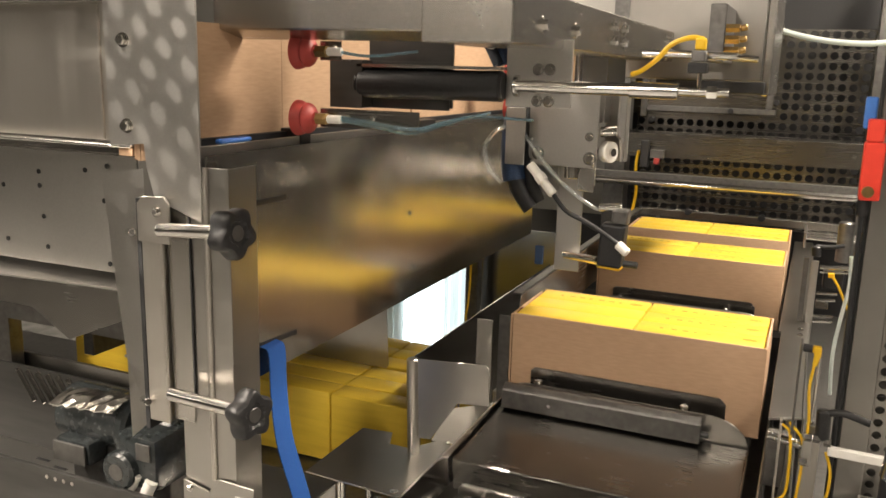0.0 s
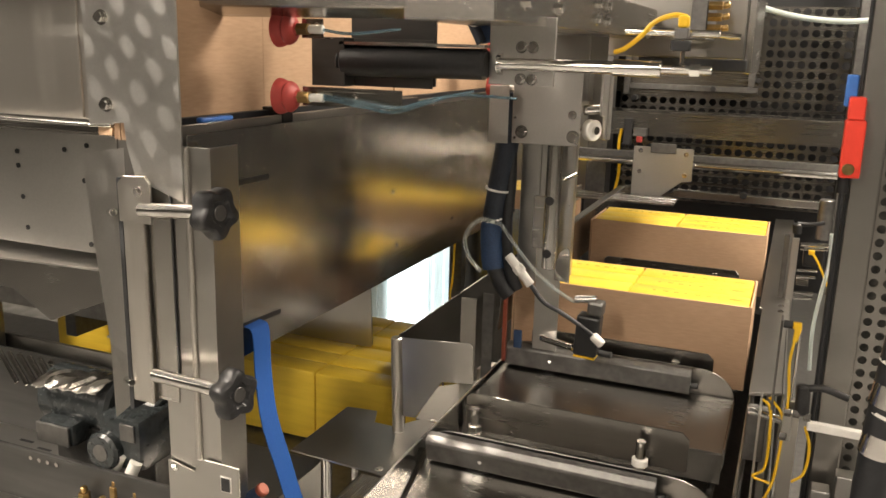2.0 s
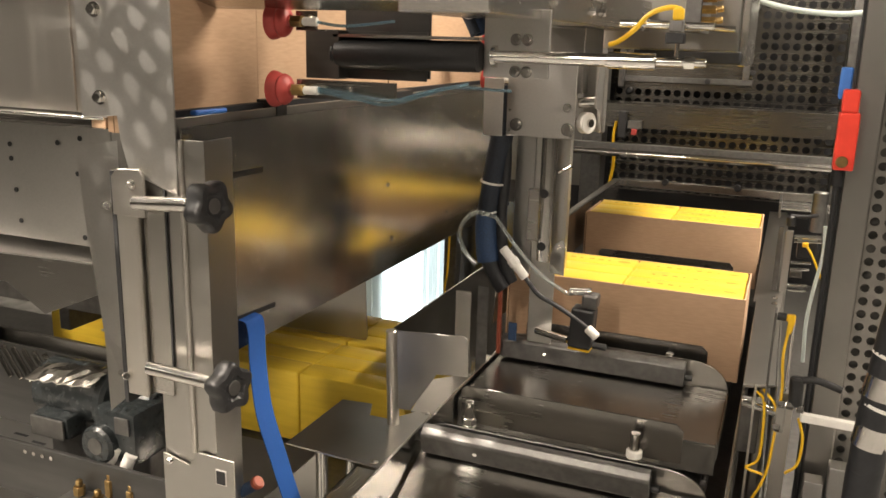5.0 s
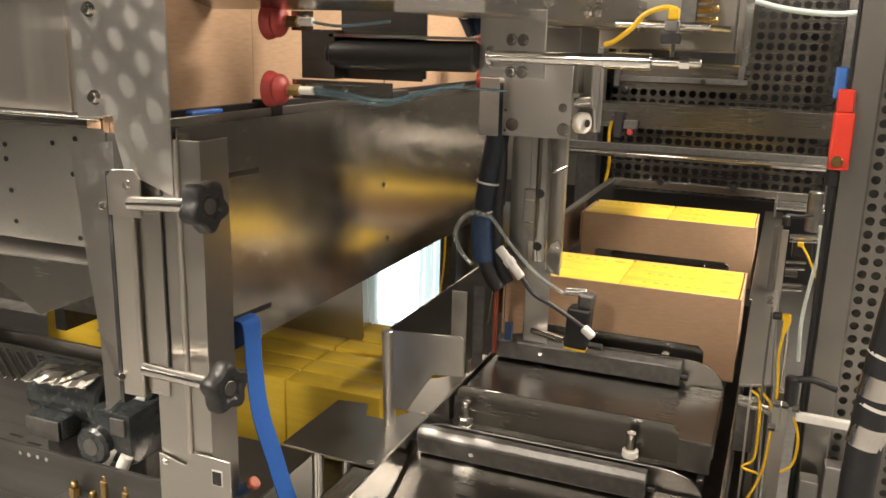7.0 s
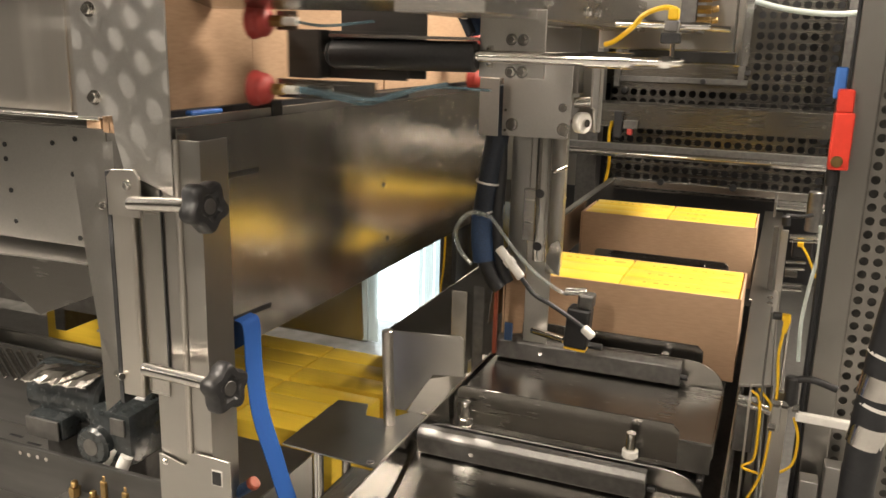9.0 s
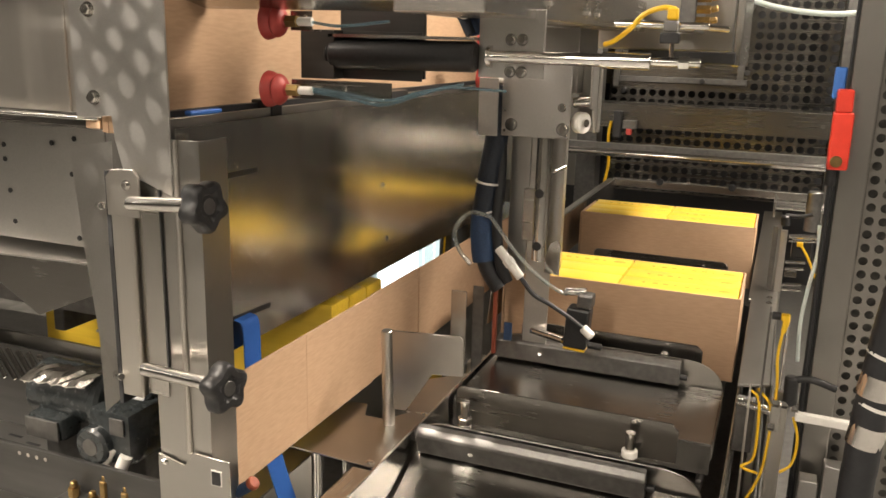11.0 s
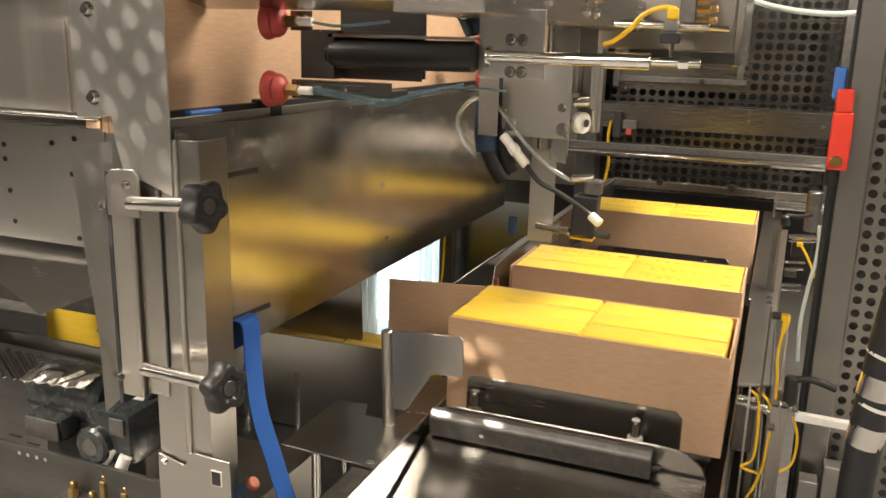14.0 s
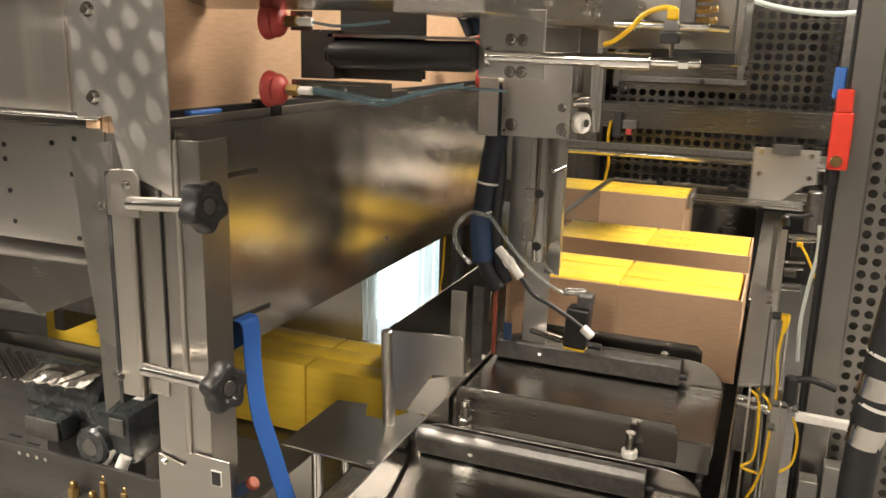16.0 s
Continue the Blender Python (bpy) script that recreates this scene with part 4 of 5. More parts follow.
part("valve_cap", boxbm(-0.008, 0.024, -0.016, 0.018, 0.036, 0.066, bevel=0.005, m=V), STEEL_DARK, ARM)
part("valve_foot", boxbm(-0.024, 0.020, -0.018, 0.018, -0.054, -0.0505, m=V), CABLE_Y, ARM)
part("valve_nipple", rodbm((-0.290, 0.216, 0.990), (-0.268, 0.212, 0.974), 0.0095, 14, 0.003), WHITE, ARM, smooth=True)
part("valve_knob", rodbm((-0.28, 0.235, 0.948), (-0.252, 0.233, 0.948), 0.007, 14, 0.001), BLACK, ARM, smooth=True)
part("valve_stub", rodbm((-0.335, 0.235, 1.055), (-0.29, 0.235, 1.06), 0.008, 14, 0.002), CHROME, ARM, smooth=True)
part("hose", hosebm([(-0.495, 0.262, 1.46), (-0.502, 0.262, 1.36), (-0.514, 0.258, 1.27), (-0.523, 0.25, 1.18), (-0.519, 0.247, 1.14)], 0.0235, 16), HOSE_NAVY, ARM, "dark navy hose", smooth=True)
part("sleeve", hosebm([(-0.522, 0.252, 1.192), (-0.522, 0.249, 1.16), (-0.518, 0.247, 1.12), (-0.513, 0.245, 1.095)], 0.0252, 16), BLUE_SLEEVE, ARM, "blue braided sleeve", smooth=True)
part("black_hose", hosebm([(-0.517, 0.245, 1.12), (-0.507, 0.245, 1.085), (-0.49, 0.248, 1.055), (-0.478, 0.25, 1.04)], 0.019, 12), RUBBER, ARM, smooth=True)
part("black_hose", hosebm([(-0.495, 0.262, 1.40), (-0.49, 0.26, 1.28), (-0.492, 0.25, 1.19), (-0.48, 0.245, 1.10), (-0.462, 0.25, 1.055)], 0.012, 12), RUBBER, ARM, smooth=True)
for z, x, a in ((1.262, -0.515, 8), (1.195, -0.522, -20)):
    part("cable_tie", lathe(bmesh.new(), [(0.0245, -0.002), (0.0265, -0.002), (0.0265, 0.002), (0.0245, 0.002)], Matrix.Translation((x, 0.254, z)) @ Matrix.Rotation(radians(a), 4, "Y"), 20), WHITE, ARM, "white cable tie", smooth=True)
part("connector", rodbm((-0.478, 0.225, 1.132), (-0.425, 0.222, 1.075), 0.0095, 16, 0.002), WHITE, ARM, "white threaded connector", smooth=True)
part("connector_nut", rodbm((-0.458, 0.224, 1.111), (-0.447, 0.223, 1.099), 0.0125, 8, 0.001), WHITE, ARM)
part("clear_tube", hosebm([(-0.495, 0.225, 1.195), (-0.541, 0.222, 1.20), (-0.572, 0.22, 1.163), (-0.562, 0.22, 1.12), (-0.535, 0.222, 1.09)], 0.0045), PLEXI, ARM, smooth=True)
part("clear_tube", hosebm([(-0.495, 0.222, 1.195), (-0.44, 0.22, 1.13), (-0.39, 0.22, 1.085), (-0.345, 0.23, 1.055), (-0.33, 0.235, 1.05)], 0.004), PLEXI, ARM, smooth=True)
part("black_cable", hosebm([(-0.425, 0.222, 1.075), (-0.396, 0.218, 1.045), (-0.36, 0.214, 1.030), (-0.32, 0.212, 1.010), (-0.288, 0.214, 0.989)], 0.005), RUBBER, ARM, smooth=True)
part("tag", boxbm(-0.47, -0.452, 0.262, 0.268, 0.92, 0.96, bevel=0.002), BLUE_SLEEVE, ARM)

# ---- rear of the machine ----
t = thing("rear_guard", "punched dark sheet guard closing the machine's rear", "guard panel")
part("sheet", sheet_with_holes(bmesh.new(), 22, 20, 0.0385, 0.0385, 0.0142, Matrix.Translation((-0.642, 2.15, 0.956)) @ Matrix(((1, 0, 0, 0), (0, 0, -1, 0), (0, 1, 0, 0), (0, 0, 0, 1))), 0.005, skip=lambda u, v: u < 0.53 and v > 0.43, n=14), STEEL_BROWN, t)
# added black sheet: dark behind the holes, hides the lit wall from the panel
part("backing", boxbm(-0.9, 2.0, 2.24, 2.25, 0.6, 2.3), BLACK, t, "added black sheet, darkens the holes and the panel's reflection")
part("blank_sheet", boxbm(-0.667, -0.112, 2.140, 2.146, 1.39, 1.74), STEEL_BROWN, t)
part("frame_bar", boxbm(-0.60, -0.112, 2.118, 2.139, 1.402, 1.424, bevel=0.002), STEEL_DARK, t)
part("frame_bar", boxbm(-0.15, -0.124, 2.118, 2.139, 1.4245, 1.73, bevel=0.002), STEEL_DARK, t)
for x, z in ((-0.578, 1.368), (-0.275, 1.413), (-0.112, 1.452)):
    part("knob_screw", rodbm((x, 2.146 if z < 1.4 else 2.119, z), (x, 2.104, z), 0.011, 14, 0.002), BLACK, t, smooth=True)
part("frame_bar", boxbm(-0.625, -0.603, 2.118, 2.139, 1.38, 1.73, bevel=0.002), STEEL_DARK, t)
part("left_sheet", boxbm(-1.5, -0.72, 2.0, 2.004, 0.98, 2.0), STEEL_DULL, t)
part("left_post", boxbm(-0.72, -0.64, 1.95, 2.05, 0.0, 2.0, bevel=0.003), STEEL_DARK, t)
part("right_post", boxbm(0.2, 0.26, 1.95, 2.05, 0.0, 2.0, bevel=0.003), STEEL_DARK, t)

t = thing("rear_beam", "stainless channel beam across the lane's end", "beam")
part("channel", prismbm([(1.9, 1.236), (1.9, 1.326), (1.94, 1.335), (1.94, 1.331), (1.904, 1.322), (1.904, 1.24), (1.94, 1.24), (1.94, 1.236)], Matrix.Translation((-0.66, 0, 0)) @ YZ, 0.87, 0.0008), STEEL_BROWN, t)
for x, z in ((-0.08, 1.318), (-0.08, 1.288), (-0.45, 1.30), (0.17, 1.28)):
    part("bolt", bolt(bmesh.new(), (x, 1.9, z), (0, -1, 0), 0.005, 0.003), CHROME, t)
t = thing("slide_rail", "pair of round guide rails for the discharge pusher", "guide rail")
part("rail", rodbm((-0.75, 1.75, 1.155), (0.52, 1.75, 1.155), 0.014, 18), CHROME, t, smooth=True)
part("rear_rail", boxbm(-0.75, 0.52, 1.80, 1.83, 1.155, 1.185, bevel=0.002), STEEL_DARK, t)
part("low_rail", boxbm(-0.55, 0.19, 1.86, 1.90, 1.015, 1.045, bevel=0.003), STEEL_X, t)
for x in (-0.37, -0.11):
    part("knob_screw", rodbm((x, 1.86, 1.045), (x, 1.845, 1.045), 0.013, 14, 0.002), BLACK, t, smooth=True)
part("end_block", boxbm(0.50, 0.54, 1.72, 1.9, 1.0, 1.2, bevel=0.003), STEEL_DARK, t)
SCRAPER = thing("discharge_pusher", "flat grey discharge pusher plate on round rails", "pusher")
part("plate", prismbm([(-0.105, 0.06), (0.105, 0.06), (0.105, -0.055), (0.07, -0.06), (-0.02, -0.135), (-0.105, -0.12)], at_y(1.715), 0.006, 0.001), ALU, SCRAPER)
part("top_clip", boxbm(-0.045, 0.045, 1.708, 1.715, 0.04, 0.075, bevel=0.002), STEEL_DARK, SCRAPER)
part("bearing", boxbm(-0.08, 0.08, 1.722, 1.79, -0.03, 0.03, bevel=0.004), STEEL_DARK, SCRAPER)
part("push_head", boxbm(-0.292, -0.284, 1.53, 1.70, -0.145, -0.095, bevel=0.002), STEEL_DULL, SCRAPER)
for k in range(3):
    part("push_rod", rodbm((-0.284, 1.57 + 0.05 * k, -0.118), (0.07, 1.57 + 0.05 * k, -0.118), 0.007, 12), CHROME, SCRAPER, smooth=True)
for x, z in ((-0.08, 0.045), (0.08, 0.04), (-0.08, -0.03), (0.08, -0.035)):
    part("bolt", bolt(bmesh.new(), (x, 1.715, z), (0, -1, 0), 0.006, 0.003), CHROME, SCRAPER)

# ---- upper valve box ----
t = thing("valve_housing", "dark steel housing hung above the lane", "housing")
part("box", boxbm(-0.42, -0.095, 0.80, 1.2, 1.535, 1.9, bevel=0.003), STEEL_DULL, t)
part("side_panel", boxbm(-0.095, -0.075, 0.82, 1.2, 1.50, 1.9, bevel=0.003), STEEL_Y, t)
part("rubber_strip", boxbm(-0.34, -0.085, 0.78, 0.80, 1.505, 1.535, bevel=0.004), RUBBER, t)
part("cross_rod", rodbm((-0.33, 0.72, 1.60), (-0.10, 0.72, 1.585), 0.008, 14, 0.001), CHROME, t, smooth=True)

t = thing("position_sensor", "small black sensor with a yellow cable plug", "sensor")
part("body", boxbm(-0.125, -0.100, -0.22, -0.20, 1.548, 1.562, bevel=0.002), BLACK, t)
part("clamp", boxbm(-0.121, -0.103, -0.222, -0.2, 1.563, 1.578, bevel=0.002), STEEL_DARK, t)
part("stem", rodbm((-0.109, -0.212, 1.531), (-0.109, -0.212, 1.55), 0.003, 10), CHROME, t, smooth=True)
part("cross_bar", rodbm((-0.19, -0.195, 1.573), (-0.065, -0.195, 1.571), 0.005, 12, 0.001), CHROME, t, smooth=True)
part("plug", boxbm(-0.118, -0.104, -0.217, -0.203, 1.578, 1.594, bevel=0.003), CABLE_Y, t, "yellow angled plug")
part("cable", hosebm([(-0.108, -0.21, 1.592), (-0.125, -0.21, 1.594), (-0.15, -0.205, 1.585), (-0.168, -0.2, 1.566), (-0.19, -0.19, 1.55), (-0.205, -0.18, 1.545)], 0.0035), CABLE_Y, t, smooth=True)

t = thing("air_valves", "stack of brass air fittings on a housing", "air fitting")
for k in range(3):
    part("fitting", rodbm((-0.165, 0.60, 1.60 + 0.024 * k), (-0.135, 0.60, 1.60 + 0.024 * k), 0.010, 6, 0.001), BRASS, t)
    part("elbow", rodbm((-0.135, 0.60, 1.60 + 0.024 * k), (-0.12, 0.60, 1.603 + 0.024 * k), 0.007, 12, 0.002), BRASS, t, smooth=True)
part("base", boxbm(-0.20, -0.165, 0.59, 0.80, 1.575, 1.70, bevel=0.003), STEEL_DARK, t)
t = thing("clear_air_line", "clear plastic air line slung across the rear", "air line")
part("tube", hosebm([(-0.12, 1.6, 1.70), (-0.03, 1.6, 1.675), (0.06, 1.6, 1.66), (0.15, 1.6, 1.655), (0.22, 1.6, 1.66)], 0.009, 10), STRIP, t, smooth=True)
part("clip", boxbm(-0.13, -0.11, 1.59, 2.15, 1.69, 1.72), BLACK, t)
t = thing("cable_plug", "red cable plug by the rear guide rail", "plug")
part("plug", boxbm(-0.515, -0.495, 1.865, 1.89, 1.212, 1.235, bevel=0.003), RED_RUBBER, t)
part("bracket", boxbm(-0.53, -0.48, 1.87, 1.905, 1.235, 1.265, bevel=0.001), STEEL_DARK, t)
part("cable", hosebm([(-0.575, 1.88, 1.26), (-0.582, 1.88, 1.2), (-0.575, 1.88, 1.1), (-0.585, 1.88, 1.02)], 0.006), CABLE_Y, t, smooth=True)
part("connector", boxbm(-0.565, -0.535, 1.86, 1.89, 1.20, 1.30, bevel=0.003), BLACK, t)

# ---- front right frame ----
t = thing("frame_post", "grey steel machine frame post with guard hinge", "machine post")
part("post", boxbm(0.129, 0.174, 0.10, 0.145, 0.0, 1.95, bevel=0.003), STEEL_DULL, t)
part("seal", boxbm(0.1245, 0.129, 0.097, 0.105, 0.0, 1.95), BLACK, t, "black rubber seal")
t = thing("guard_door", "punched steel guard door beside the post", "guard panel")
part("sheet", sheet_with_holes(bmesh.new(), 6, 52, 0.021, 0.0225, 0.0075, Matrix.Translation((0.176, 0.12, 0.68)) @ Matrix(((1, 0, 0, 0), (0, 0, -1, 0), (0, 1, 0, 0), (0, 0, 0, 1))), 0.003), STEEL_DULL, t)
part("backing", boxbm(0.175, 0.31, 0.17, 0.18, 0.6, 1.9), STEEL_DARK, t)
t = thing("safety_switch", "red enamelled safety switch on the post", "safety switch")
part("body", boxbm(0.110, 0.140, 0.062, 0.096, 1.362, 1.452, bevel=0.003), RED, t)
part("head", boxbm(0.112, 0.136, 0.062, 0.096, 1.452, 1.487, bevel=0.003), RED, t)
part("button", rodbm((0.122, 0.0625, 1.376), (0.122, 0.058, 1.376), 0.009, 16, 0.001), BRASS, t, smooth=True)
part("gland", rodbm((0.119, 0.08, 1.364), (0.119, 0.08, 1.335), 0.009, 12, 0.001), BLACK, t, smooth=True)
part("key", boxbm(0.106, 0.124, 0.10, 0.118, 1.47, 1.52, bevel=0.003), TAPE_B, t, "blue actuator key")
part("lead", hosebm([(0.119, 0.08, 1.336), (0.120, 0.085, 1.2), (0.121, 0.09, 1.0), (0.122, 0.09, 0.7)], 0.004), RUBBER, t, smooth=True)

t = thing("main_hose", "thick black corrugated hose with reflective bands", "hose")
_h = [(0.205, -0.29, 1.33), (0.190, -0.30, 1.24), (0.182, -0.30, 1.15), (0.178, -0.30, 1.085), (0.177, -0.30, 1.04), (0.176, -0.30, 0.98), (0.18, -0.30, 0.5), (0.18, -0.30, 0.0)]
part("jacket", hosebm(_h, 0.021, 16), RUBBER, t, smooth=True)
for i in (2, 3):
    a = Vector(_h[i])
    part("band", rodbm(a + Vector((0.002, 0, 0.014)), a - Vector((0.002, 0, 0.014)), 0.0218, 20), CHROME, t, "bright foil band", smooth=True)
    part("tie", rodbm(a + Vector((0.005, 0, 0.042)), a + Vector((0.004, 0, 0.038)), 0.0228, 20), WHITE, t, smooth=True)

t = thing("adjuster_stand", "photo-eye stand with clamp lever and rods", "sensor stand")
part("upright", boxbm(0.075, 0.098, 0.012, 0.03, 0.70, 1.0, bevel=0.001), STEEL_Z, t)
part("slotted_angle", boxbm(0.036, 0.040, 0.0, 0.03, 0.70, 1.0, bevel=0.001), STEEL_Z, t)
part("thin_rod", rodbm((0.083, 0.02, 1.0), (0.083, 0.02, 1.13), 0.003, 10), CHROME, t, smooth=True)
part("cross_bar", boxbm(-0.045, 0.045, -0.007, 0.007, -0.007, 0.007, bevel=0.002, m=Matrix.Translation((0.155, 0.0, 0.968)) @ Matrix.Rotation(radians(1), 4, "Y")), WHITE, t, "white square bar")
part("clamp_rod", rodbm((0.019, 0.01, 0.974), (0.078, 0.01, 0.964), 0.007, 14, 0.001), CHROME, t, smooth=True)
part("clamp_block", boxbm(0.072, 0.088, -0.004, 0.02, 0.935, 0.985, bevel=0.003), STEEL_DULL, t)
for x, z in ((0.079, 0.987), (0.092, 0.987), (0.108, 0.984), (0.076, 0.945)):
    part("nut", rodbm((x - 0.006, -0.005, z), (x + 0.006, -0.005, z), 0.007, 6, 0.001), CHROME, t)
part("foot_bracket", boxbm(0.1670, 0.2000, 0.04, 0.075, 0.70, 0.8710, bevel=0.002), ALU, t)
part("foot_bracket", boxbm(0.1310, 0.1610, 0.04, 0.075, 0.70, 0.8380, bevel=0.002), ALU, t)
part("lever_hub", rodbm((0.100, 0.0, 0.985), (0.098, 0.0, 1.035), 0.011, 16, 0.003), BLACK, t, smooth=True)
part("lever", hosebm([(0.098, 0.0, 1.028), (0.125, -0.005, 1.036), (0.164, -0.01, 1.028)], 0.006, 10), BLACK, t, "black clamp lever", smooth=True)
part("plug", prismbm([(0.0710, 1.1370), (0.0840, 1.1370), (0.0845, 1.1260), (0.0800, 1.1050), (0.0730, 1.1050), (0.0740, 1.1260), (0.0710, 1.1260)], at_y(-0.005), 0.010, 0.0015), CABLE_Y, t, "yellow angled plug")
part("plug_base", rodbm((0.0570, 0.0, 1.1320), (0.0708, 0.0, 1.1320), 0.0065, 14, 0.001), BLACK, t, smooth=True)
part("plug_post", boxbm(0.0530, 0.0565, -0.004, 0.03, 0.985, 1.1380, bevel=0.001), STEEL_DARK, t)
part("cable", hosebm([(0.0760, 0.0, 1.1070), (0.0730, 0.0, 1.0650), (0.0780, 0.0, 1.0080), (0.076, 0.0, 0.95), (0.07, 0.0, 0.86), (0.05, 0.0, 0.80)], 0.0023), CABLE_Y, t, smooth=True)
part("cable", hosebm([(0.040, 0.0, 1.0), (0.053, 0.0, 0.985), (0.057, 0.0, 0.93), (0.055, 0.0, 0.88), (0.038, 0.0, 0.862), (0.065, 0.0, 0.855)], 0.0023), CABLE_Y, t, smooth=True)
part("cable", hosebm([(0.050, 0.0, 1.005), (0.068, 0.0, 0.985), (0.074, 0.0, 0.97)], 0.0023), CABLE_Y, t, smooth=True)
part("cable", hosebm([(0.108, 0.0, 0.965), (0.118, 0.0, 0.93), (0.115, 0.0, 0.885), (0.098, 0.0, 0.865)], 0.0023), CABLE_Y, t, smooth=True)

t = thing("lane_sensor_bracket", "cluster of bright rods and a clamp lever", "sensor stand")
part("upright", boxbm(0.0630, 0.0790, 0.8, 0.8150000000000001, 0.70, 1.1130, bevel=0.001), ALU, t)
part("edge_rail", boxbm(0.0450, 0.0570, 0.8, 0.812, 0.96, 1.1210, bevel=0.001), STEEL_DARK, t)
part("rod", rodbm((0.082, 0.8, 1.1), (0.146, 0.8, 1.104), 0.006, 12, 0.001), CHROME, t, smooth=True)
part("rod", rodbm((0.083, 0.8, 1.088), (0.147, 0.8, 1.093), 0.003, 12, 0.001), CHROME, t, smooth=True)
part("rod", rodbm((0.08, 0.8, 1.035), (0.127, 0.8, 1.038), 0.004, 12, 0.001), CHROME, t, smooth=True)
part("rod", rodbm((0.082, 0.8, 1.019), (0.125, 0.8, 1.022), 0.004, 12, 0.001), CHROME, t, smooth=True)
part("rod", rodbm((0.079, 0.8, 0.978), (0.125, 0.8, 0.981), 0.004, 12, 0.001), CHROME, t, smooth=True)
part("rod", rodbm((0.08, 0.8, 0.965), (0.124, 0.8, 0.968), 0.004, 12, 0.001), CHROME, t, smooth=True)
part("valve_block", boxbm(0.0820, 0.1110, 0.8, 0.8300000000000001, 0.9970, 1.0160, bevel=0.002), STEEL_BROWN, t)
part("housing", boxbm(0.0920, 0.1380, 0.8200000000000001, 0.88, 1.0420, 1.0870, bevel=0.004), BLACK, t, "black sensor housing")
part("clamp_end", rodbm((0.1460, 0.8, 1.1210), (0.1740, 0.8, 1.1210), 0.0085, 8, 0.002), CHROME, t)
part("lever_hub", rodbm((0.072, 0.8, 1.125), (0.069, 0.8, 1.151), 0.011, 14, 0.003), BLACK, t, smooth=True)
part("lever", hosebm([(0.069, 0.8, 1.151), (0.099, 0.8, 1.151), (0.13, 0.8, 1.158)], 0.005, 10), BLACK, t, smooth=True)
part("plug", boxbm(0.1020, 0.1160, 0.785, 0.797, 1.0790, 1.0900, bevel=0.002), CABLE_Y, t)
part("cable", hosebm([(0.11, 0.79, 1.085), (0.129, 0.79, 1.056), (0.153, 0.79, 1.006)], 0.003), CABLE_Y, t, smooth=True)
part("cylinder", rodbm((0.15, 1.3, 1.02), (0.15, 1.3, 1.14), 0.022, 18, 0.003), STEEL_DARK, t, smooth=True)
part("clear_line", hosebm([(0.133, 0.5, 1.19), (0.136, 0.5, 1.129), (0.127, 0.5, 1.054), (0.121, 0.5, 0.977), (0.125, 0.5, 0.888)], 0.004), STRIP, t, smooth=True)

# ---- drive at the infeed ----
t = thing("gear_motor", "black gear motor with a foil-wrapped cover", "motor")
part("barrel", rodbm((-1.18, -0.30, 0.905), (-1.02, -0.30, 0.905), 0.052, 28, 0.006), MOTOR, t, smooth=True)
part("end_ring", rodbm((-1.03, -0.30, 0.905), (-1.005, -0.30, 0.905), 0.062, 28, 0.006), MOTOR, t, smooth=True)
part("terminal_box", boxbm(-1.155, -1.07, -0.375, -0.325, 0.838, 0.885, bevel=0.012), MOTOR, t, smooth=True)
part("box_lid", boxbm(-1.15, -1.075, -0.381, -0.3755, 0.843, 0.880, bevel=0.002), STEEL_DARK, t)
part("shaft_housing", rodbm((-1.01, -0.30, 0.905), (-0.93, -0.30, 0.905), 0.03, 20, 0.004), MOTOR, t, smooth=True)
part("gearbox", boxbm(-1.01, -0.915, -0.38, -0.27, 0.825, 0.925, bevel=0.016), MOTOR, t, smooth=True)
part("gearbox_lid", boxbm(-0.955, -0.925, -0.383, -0.3795, 0.885, 0.915, bevel=0.001), STEEL_DARK, t)
part("output_hub", rodbm((-0.985, -0.375, 0.862), (-0.985, -0.398, 0.862), 0.034, 26, 0.005), MOTOR, t, smooth=True)
part("hub_bore", rodbm((-0.985, -0.398, 0.862), (-0.985, -0.3995, 0.862), 0.015, 20), STEEL_DARK, t, smooth=True)
_f = bmesh.new()
bmesh.ops.create_grid(_f, x_segments=14, y_segments=7, size=0.5)
random.seed(9)
for v in _f.verts:
    v.co = Vector((-1.09 + v.co.x * 0.15, -0.325 + v.co.y * 0.09, 0.960 + random.uniform(-0.0028, 0.0028) + 0.010 * v.co.x - 0.05 * v.co.y ** 2))
bmesh.ops.solidify(_f, geom=_f.faces, thickness=0.002)
part("foil_cover", _f, CHROME, t, "crumpled bright foil")
part("mount", boxbm(-1.16, -0.93, -0.33, -0.25, 0.752, 0.86, bevel=0.003), STEEL_DARK, t)
t = thing("valve_manifold", "small manifold with brass air fittings", "manifold")
part("plate", boxbm(-1.03, -0.80, -0.44, -0.36, 0.762, 0.778, bevel=0.002), STEEL_DARK, t)
for x, y, h in ((-1.005, -0.42, 0.0), (-0.955, -0.40, 0.014), (-0.955, -0.43, -0.002), (-0.91, -0.40, 0.004)):
    part("fitting", rodbm((x, y, 0.778), (x, y, 0.795 + h), 0.010, 6, 0.001), BRASS, t)
    part("stem", rodbm((x, y, 0.795 + h), (x, y, 0.806 + h), 0.006, 12, 0.002), BRASS, t, smooth=True)
part("hose", hosebm([(-0.985, -0.39, 0.77), (-0.985, -0.385, 0.81), (-0.97, -0.38, 0.835), (-0.955, -0.38, 0.86)], 0.011, 12), WHITE, t, "pale corrugated hose", smooth=True)
part("hose", hosebm([(-0.93, -0.39, 0.77), (-0.935, -0.385, 0.82), (-0.925, -0.38, 0.85)], 0.011, 12), WHITE, t, "pale corrugated hose", smooth=True)
